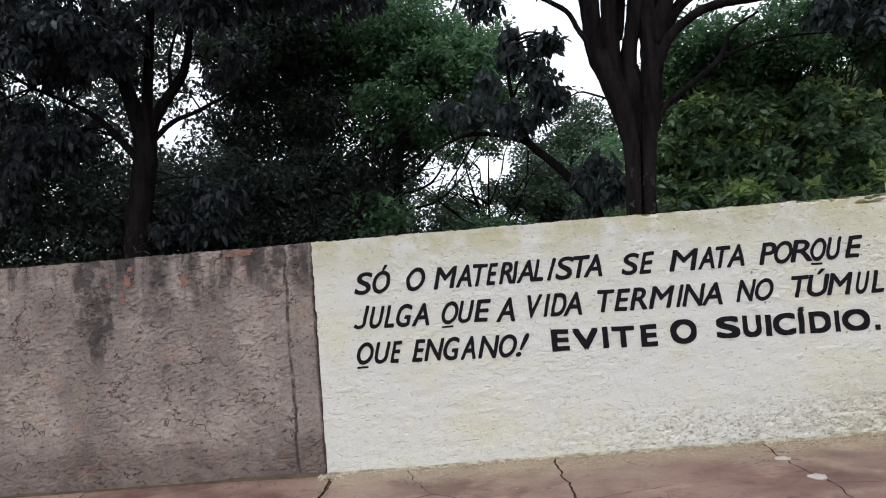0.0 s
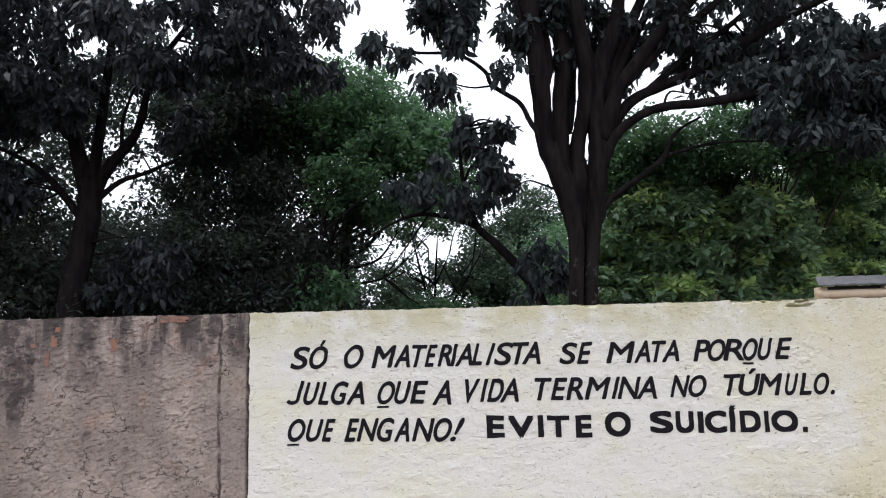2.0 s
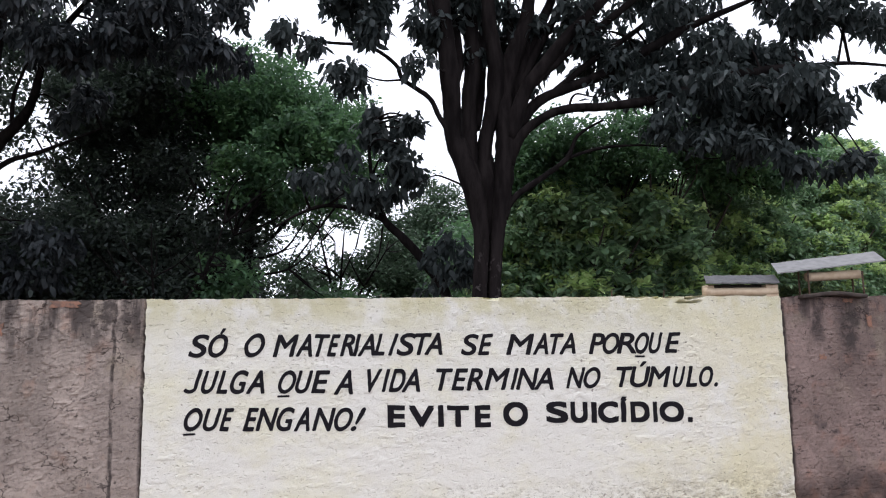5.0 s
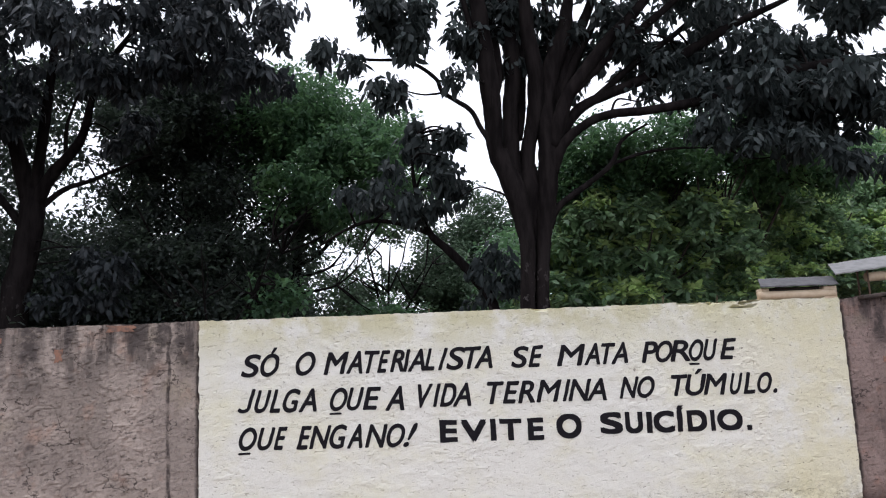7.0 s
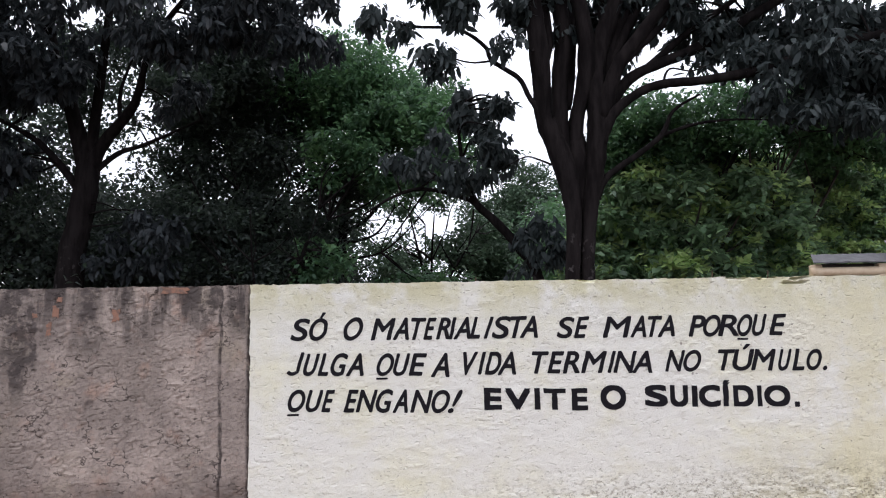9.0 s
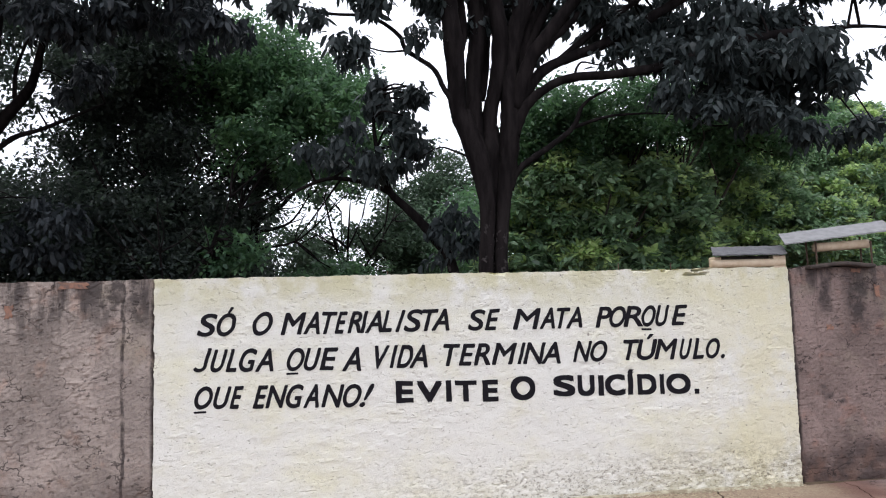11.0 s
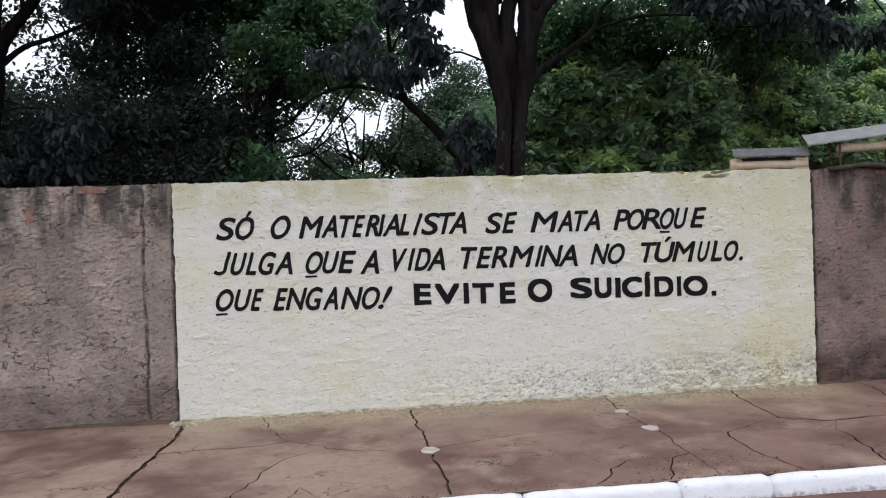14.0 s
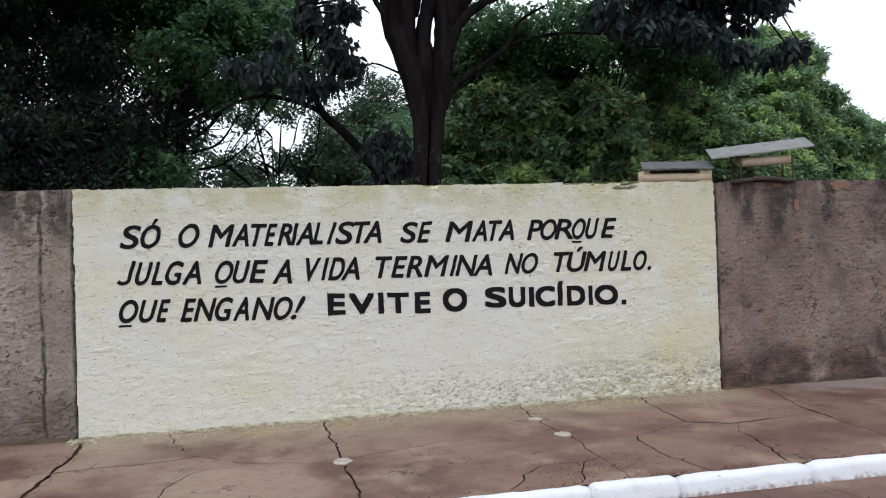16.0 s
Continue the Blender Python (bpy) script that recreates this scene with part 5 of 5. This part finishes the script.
SMALL = (14, 0.105, 0.05, 0.13, 0.3)
AIRY = [
    ([(-1.4, 14.6, -0.1), (-1.35, 14.6, 2.47), (-1.33, 14.6, 3.39), (-1.28, 14.6, 4.01), (-1.24, 14.6, 4.5), (-0.92, 14.6, 4.93), (-0.32, 14.6, 5.31)], 0.12, 0.10, 0.09, 0.075, 0.06, 0.04, 0.02),
    ([(-1.28, 14.6, 3.92), (-0.9, 14.6, 4.19), (-0.53, 14.6, 4.47), (-0.12, 14.6, 4.61)], 0.035, 0.01),
    ([(-1.33, 14.6, 3.5), (-0.88, 14.5, 3.72), (-0.42, 14.4, 4.25), (-0.22, 14.3, 4.47)], 0.04, 0.012),
    ([(-1.35, 14.6, 3.29), (-0.73, 14.7, 3.47), (-0.38, 14.8, 3.96)], 0.035, 0.01),
    ([(-1.3, 14.6, 3.81), (-1.53, 14.5, 4.22), (-1.84, 14.4, 4.42)], 0.03, 0.01),
    ([(-1.35, 14.6, 3.0), (-0.6, 14.4, 3.1), (0.0, 14.3, 3.6)], 0.03, 0.008),
    ([(-1.24, 14.6, 4.5), (-1.5, 14.6, 5.3), (-1.6, 14.6, 6.0)], 0.05, 0.02),
]
rnd = random.Random(77)
for pts, *_ in AIRY[1:6]:
    for p in pts[1:]:
        for _ in range(3):
            q = (p[0] + rnd.uniform(-0.1, 0.55), p[1] + rnd.uniform(-0.3, 0.3), p[2] + rnd.uniform(0.1, 0.6))
            AIRY.append(([p, tuple((a + b) / 2 + rnd.uniform(-0.06, 0.06) for a, b in zip(p, q)), q], 0.012, 0.004))
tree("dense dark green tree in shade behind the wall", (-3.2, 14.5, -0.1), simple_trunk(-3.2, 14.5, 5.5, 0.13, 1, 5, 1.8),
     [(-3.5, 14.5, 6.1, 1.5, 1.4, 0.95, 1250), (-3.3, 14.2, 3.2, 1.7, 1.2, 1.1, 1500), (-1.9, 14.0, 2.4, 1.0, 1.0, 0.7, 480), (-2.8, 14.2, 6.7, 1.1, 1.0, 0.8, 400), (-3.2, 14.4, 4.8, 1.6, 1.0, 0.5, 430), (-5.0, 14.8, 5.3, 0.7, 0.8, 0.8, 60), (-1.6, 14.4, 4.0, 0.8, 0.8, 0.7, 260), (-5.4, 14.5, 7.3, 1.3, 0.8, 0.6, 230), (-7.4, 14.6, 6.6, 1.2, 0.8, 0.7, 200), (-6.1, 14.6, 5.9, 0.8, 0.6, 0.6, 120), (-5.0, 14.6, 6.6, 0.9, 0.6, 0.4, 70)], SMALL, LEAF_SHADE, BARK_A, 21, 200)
tree("dense dark green tree in shade behind the wall", (-1.4, 14.6, -0.1), AIRY,
     [(-1.4, 14.7, 6.1, 1.4, 1.3, 1.1, 1250), (0.0, 14.8, 5.8, 0.95, 1.0, 0.85, 560), (0.65, 14.9, 5.1, 0.7, 0.9, 0.6, 230), (0.4, 15.0, 2.3, 1.4, 1.0, 0.45, 300), (-0.9, 14.9, 4.7, 0.9, 0.8, 0.6, 110)], SMALL, LEAF_MID, BARK_A, 22, 220)
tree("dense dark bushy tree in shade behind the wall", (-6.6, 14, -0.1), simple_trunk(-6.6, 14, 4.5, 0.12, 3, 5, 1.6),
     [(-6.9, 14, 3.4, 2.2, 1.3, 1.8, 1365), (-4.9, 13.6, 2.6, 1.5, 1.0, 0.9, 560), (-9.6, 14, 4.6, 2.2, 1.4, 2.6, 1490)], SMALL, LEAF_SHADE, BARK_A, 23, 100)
tree("tall shaded tree deep in the wood behind the wall", (-4.6, 18, -0.1), simple_trunk(-4.6, 18, 7.5, 0.16, 13, 6, 2.2),
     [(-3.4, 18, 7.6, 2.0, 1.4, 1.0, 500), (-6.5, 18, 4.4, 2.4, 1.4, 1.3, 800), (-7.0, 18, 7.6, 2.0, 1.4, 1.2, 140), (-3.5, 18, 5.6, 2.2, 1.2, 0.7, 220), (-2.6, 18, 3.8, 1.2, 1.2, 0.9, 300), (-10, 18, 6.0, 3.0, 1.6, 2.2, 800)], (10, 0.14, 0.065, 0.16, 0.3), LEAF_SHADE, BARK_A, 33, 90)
tree("leaning young tree with hanging leaves dark against the light", (1.9, 11.2, -0.1),
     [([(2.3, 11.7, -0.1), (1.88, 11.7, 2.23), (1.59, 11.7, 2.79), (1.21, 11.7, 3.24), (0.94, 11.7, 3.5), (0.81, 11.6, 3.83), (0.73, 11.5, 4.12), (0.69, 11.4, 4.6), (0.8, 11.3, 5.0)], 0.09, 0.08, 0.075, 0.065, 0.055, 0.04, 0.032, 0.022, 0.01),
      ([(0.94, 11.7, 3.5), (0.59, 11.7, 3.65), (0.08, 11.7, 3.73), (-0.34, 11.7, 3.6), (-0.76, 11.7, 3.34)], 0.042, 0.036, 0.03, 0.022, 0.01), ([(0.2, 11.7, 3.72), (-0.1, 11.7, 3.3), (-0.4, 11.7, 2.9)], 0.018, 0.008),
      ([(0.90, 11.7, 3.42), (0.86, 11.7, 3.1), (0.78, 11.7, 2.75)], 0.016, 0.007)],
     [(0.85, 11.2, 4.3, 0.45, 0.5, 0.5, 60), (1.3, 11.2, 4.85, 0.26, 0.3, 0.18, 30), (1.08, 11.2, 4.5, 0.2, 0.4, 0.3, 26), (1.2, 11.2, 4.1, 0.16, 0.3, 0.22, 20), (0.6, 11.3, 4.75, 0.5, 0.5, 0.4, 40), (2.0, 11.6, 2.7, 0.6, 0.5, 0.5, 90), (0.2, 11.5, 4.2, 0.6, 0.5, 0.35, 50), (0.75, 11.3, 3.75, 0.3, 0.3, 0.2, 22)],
     (7, 0.17, 0.065, 0.06, 0.9), LEAF_BACKLIT, BARK_A, 24, 18)
tree("airy blue-green tree far behind the wall", (0.6, 21, -0.1), simple_trunk(0.6, 21, 5.5, 0.14, 4, 7, 2.0),
     [(-0.1, 21, 5.2, 2.1, 1.5, 1.5, 330), (2.2, 21.5, 3.4, 1.8, 1.4, 1.4, 1300), (-0.6, 21, 3.2, 1.6, 1.2, 1.0, 620)], (10, 0.13, 0.065, 0.12, 0.2), LEAF_FAR, BARK_A, 25, 150)
tree("pale green tree far behind the wall", (3.5, 25, -0.1), simple_trunk(3.5, 25, 6.3, 0.16, 5, 5, 1.6),
     [(3.4, 25, 5.3, 1.8, 1.6, 2.0, 1900), (5.6, 25, 4.4, 1.6, 1.4, 2.0, 630), (2.4, 24.6, 4.2, 1.0, 1.2, 1.6, 700)], (10, 0.13, 0.065, 0.13, 0.2), LEAF_FAR, BARK_B, 26, 80)


def cushions(blobs, rng, each, size, share):
    """Flattened cushions of foliage in the outer part of ellipsoids (x, y, z, rx, ry, rz, cushions): the places of leaf whorls, and those of the young tips. share: how many cushions are in fresh leaf."""
    old, young = [], []
    for x, y, z, rx, ry, rz, n in blobs:
        d = rng.normal(size=(n, 3))
        d /= np.linalg.norm(d, axis=1)[:, None]
        mids = np.array([x, y, z]) + d * (0.45 + 0.55 * rng.rand(n, 1) ** 0.6) * np.array([rx, ry, rz])
        for c in mids:
            k = size * rng.uniform(0.55, 1.35)
            m = int(each * (k / size) ** 1.5) + 3
            e = rng.normal(size=(m, 3))
            e /= np.linalg.norm(e, axis=1)[:, None]
            e[:, 2] = np.abs(e[:, 2]) * 0.62 - 0.12
            p = c + e * k * (0.75 + 0.35 * rng.rand(m, 1))
            fresh = rng.rand(m) < (0.7 if rng.rand() < share else 0.06)
            old.append(p[~fresh])
            young.append(p[fresh])
    return np.concatenate(old), np.concatenate(young)


def cushion_tree(label, base, height, seed, blobs, leaf, each=20, size=0.3, material=None, share=0.38):
    rng = np.random.RandomState(seed)
    root = tagged(new("tree"), label, "tree", "bright green trees")
    root.location = base
    bm = bmesh.new()
    for i, (pts, *girth) in enumerate(simple_trunk(0, 0, height, 0.12, seed, 5, 1.6)):
        k = len(pts) - 1
        tube(bm, pts, [girth[0] + (girth[-1] - girth[0]) * j / k for j in range(k + 1)], 7, 0.16, seed + i)
    part("trunk", bm, BARK_B, root, smooth=True)
    old, young = cushions(blobs, rng, each, size, share)
    per, ln, wd, sprd, drp = leaf
    leaf_mesh("crown", old - np.array(base), rng, per, ln, wd, sprd, drp, material or LEAF_LIGHT, root)
    leaf_mesh("young_leaves", young - np.array(base), rng, per + 2, ln * 0.9, wd, sprd * 0.8, drp - 0.3, LEAF_YOUNG, root, "pale yellow-green young leaves")


BROAD, FINE = (7, 0.17, 0.075, 0.05, 0.15), (9, 0.12, 0.055, 0.05, 0.1)
cushion_tree("green broad-leaved tree close behind the wall", (4.6, 13.4, -0.1), 4.4, 6,
             [(4.09, 13.5, 3.6, 0.95, 0.9, 1.0, 60), (5.1, 13.2, 3.5, 1.0, 0.9, 0.95, 66), (3.4, 13.6, 2.6, 0.9, 0.8, 0.7, 40), (4.6, 13.2, 2.5, 1.2, 0.8, 0.6, 50), (6.2, 13.5, 3.4, 0.9, 0.9, 1.0, 56), (6.0, 13.4, 2.4, 0.9, 0.8, 0.5, 34), (4.6, 13.9, 4.4, 1.4, 0.5, 0.4, 50)], BROAD, 22, 0.3)
cushion_tree("light green tree with cushions of young leaves behind the wall", (8.4, 15, -0.1), 4.8, 7,
             [(7.2, 14.6, 3.9, 1.0, 1.0, 1.0, 66), (8.54, 15, 4.05, 1.1, 1.0, 1.0, 80), (8.9, 14.5, 3.1, 1.3, 1.0, 0.7, 70), (7.4, 14.4, 2.7, 1.0, 0.9, 0.6, 44)], FINE, 32, 0.36)
cushion_tree("light green tree with cushions of young leaves behind the wall", (10.8, 16, -0.1), 5.2, 8,
             [(10.6, 16, 4.2, 1.1, 1.0, 1.1, 84), (11.6, 16.6, 4.9, 1.0, 1.0, 1.1, 76), (12.2, 16.8, 3.6, 1.1, 1.0, 1.1, 80), (10.4, 15.6, 3.0, 1.3, 1.0, 0.8, 60), (9.8, 16.4, 5.0, 1.0, 0.9, 0.8, 50)], FINE, 32, 0.36)
tree("small green tree in the half shade behind the wall", (-2.4, 13.2, -0.1), simple_trunk(-2.4, 13.2, 4.4, 0.08, 15, 5, 1.3),
     [(-1.0, 13.4, 4.6, 0.9, 0.5, 0.55, 190), (-0.35, 13.5, 5.2, 0.8, 0.5, 0.5, 190), (-1.6, 13.2, 2.8, 0.8, 0.5, 0.35, 90), (-0.2, 13.5, 4.3, 0.6, 0.4, 0.4, 110), (0.2, 13.6, 5.6, 0.5, 0.4, 0.3, 70)],
     (12, 0.12, 0.055, 0.12, 0.3), LEAF_MID, BARK_A, 35, 120)
# the shaded foliage between the high limbs and the bright trees
tree("shaded dark green tree under the high limbs", (6.2, 13.8, -0.1), simple_trunk(6.2, 13.8, 5.2, 0.12, 14, 6, 2.0),
     [(4.3, 13, 5.05, 0.95, 0.7, 0.55, 440), (5.74, 13, 5.0, 1.1, 0.7, 0.5, 440), (7.25, 13, 4.8, 1.1, 0.7, 0.45, 440), (8.47, 13, 4.75, 0.7, 0.7, 0.35, 200), (3.6, 13.2, 4.6, 0.55, 0.5, 0.5, 260), (6.4, 13.2, 5.7, 1.6, 0.8, 0.4, 260)], SMALL, LEAF_MID, BARK_B, 34, 220)
cushion_tree("blue-green fine-leaved tree at the edge of the wood", (14.2, 18.5, -0.1), 5.0, 9,
             [(12.4, 17.2, 5.7, 0.75, 1.0, 0.9, 70), (13.4, 18, 4.9, 0.85, 1.0, 1.15, 90), (14.7, 18.6, 4.3, 0.75, 1.0, 1.0, 80), (15.7, 19, 3.9, 0.7, 1.0, 1.0, 80), (16.9, 19.5, 3.3, 0.55, 0.9, 0.7, 50), (14.6, 18.6, 2.9, 1.6, 1.0, 1.0, 110), (16.6, 19.4, 2.3, 1.0, 0.9, 0.8, 60)], (11, 0.14, 0.065, 0.06, 0.1), 34, 0.36, LEAF_LIGHT)


def wood_edge(name, label, x0, x1, y, h0, h1, n, seed, material):
    """Far undergrowth that nobody could count, as one mass of leaves with an uneven top."""
    rng = np.random.RandomState(seed)
    x = x0 + (x1 - x0) * rng.rand(n)
    top = h0 + (h1 - h0) * vnoise(x, x * 0, 2.6, 1, seed)
    c = np.stack([x, y + rng.normal(size=n) * 1.3, top * rng.rand(n) ** 0.7], 1)
    root = tagged(new(name), label, "undergrowth", kind="stuff")
    leaf_mesh("foliage", c, rng, 9, 0.12, 0.06, 0.16, 0.2, material, root)


wood_edge("undergrowth", "shaded undergrowth beneath the trees behind the wall", -16, -1.4, 17, 3.0, 5.0, 6500, 61, LEAF_SHADE)
wood_edge("undergrowth", "shaded undergrowth beneath the trees behind the wall", -11, -0.7, 15.6, 2.3, 3.3, 2600, 63, LEAF_SHADE)
wood_edge("undergrowth", "green undergrowth beneath the trees behind the wall", 2.6, 12.5, 17.5, 2.6, 5.2, 6000, 62, LEAF_MID)
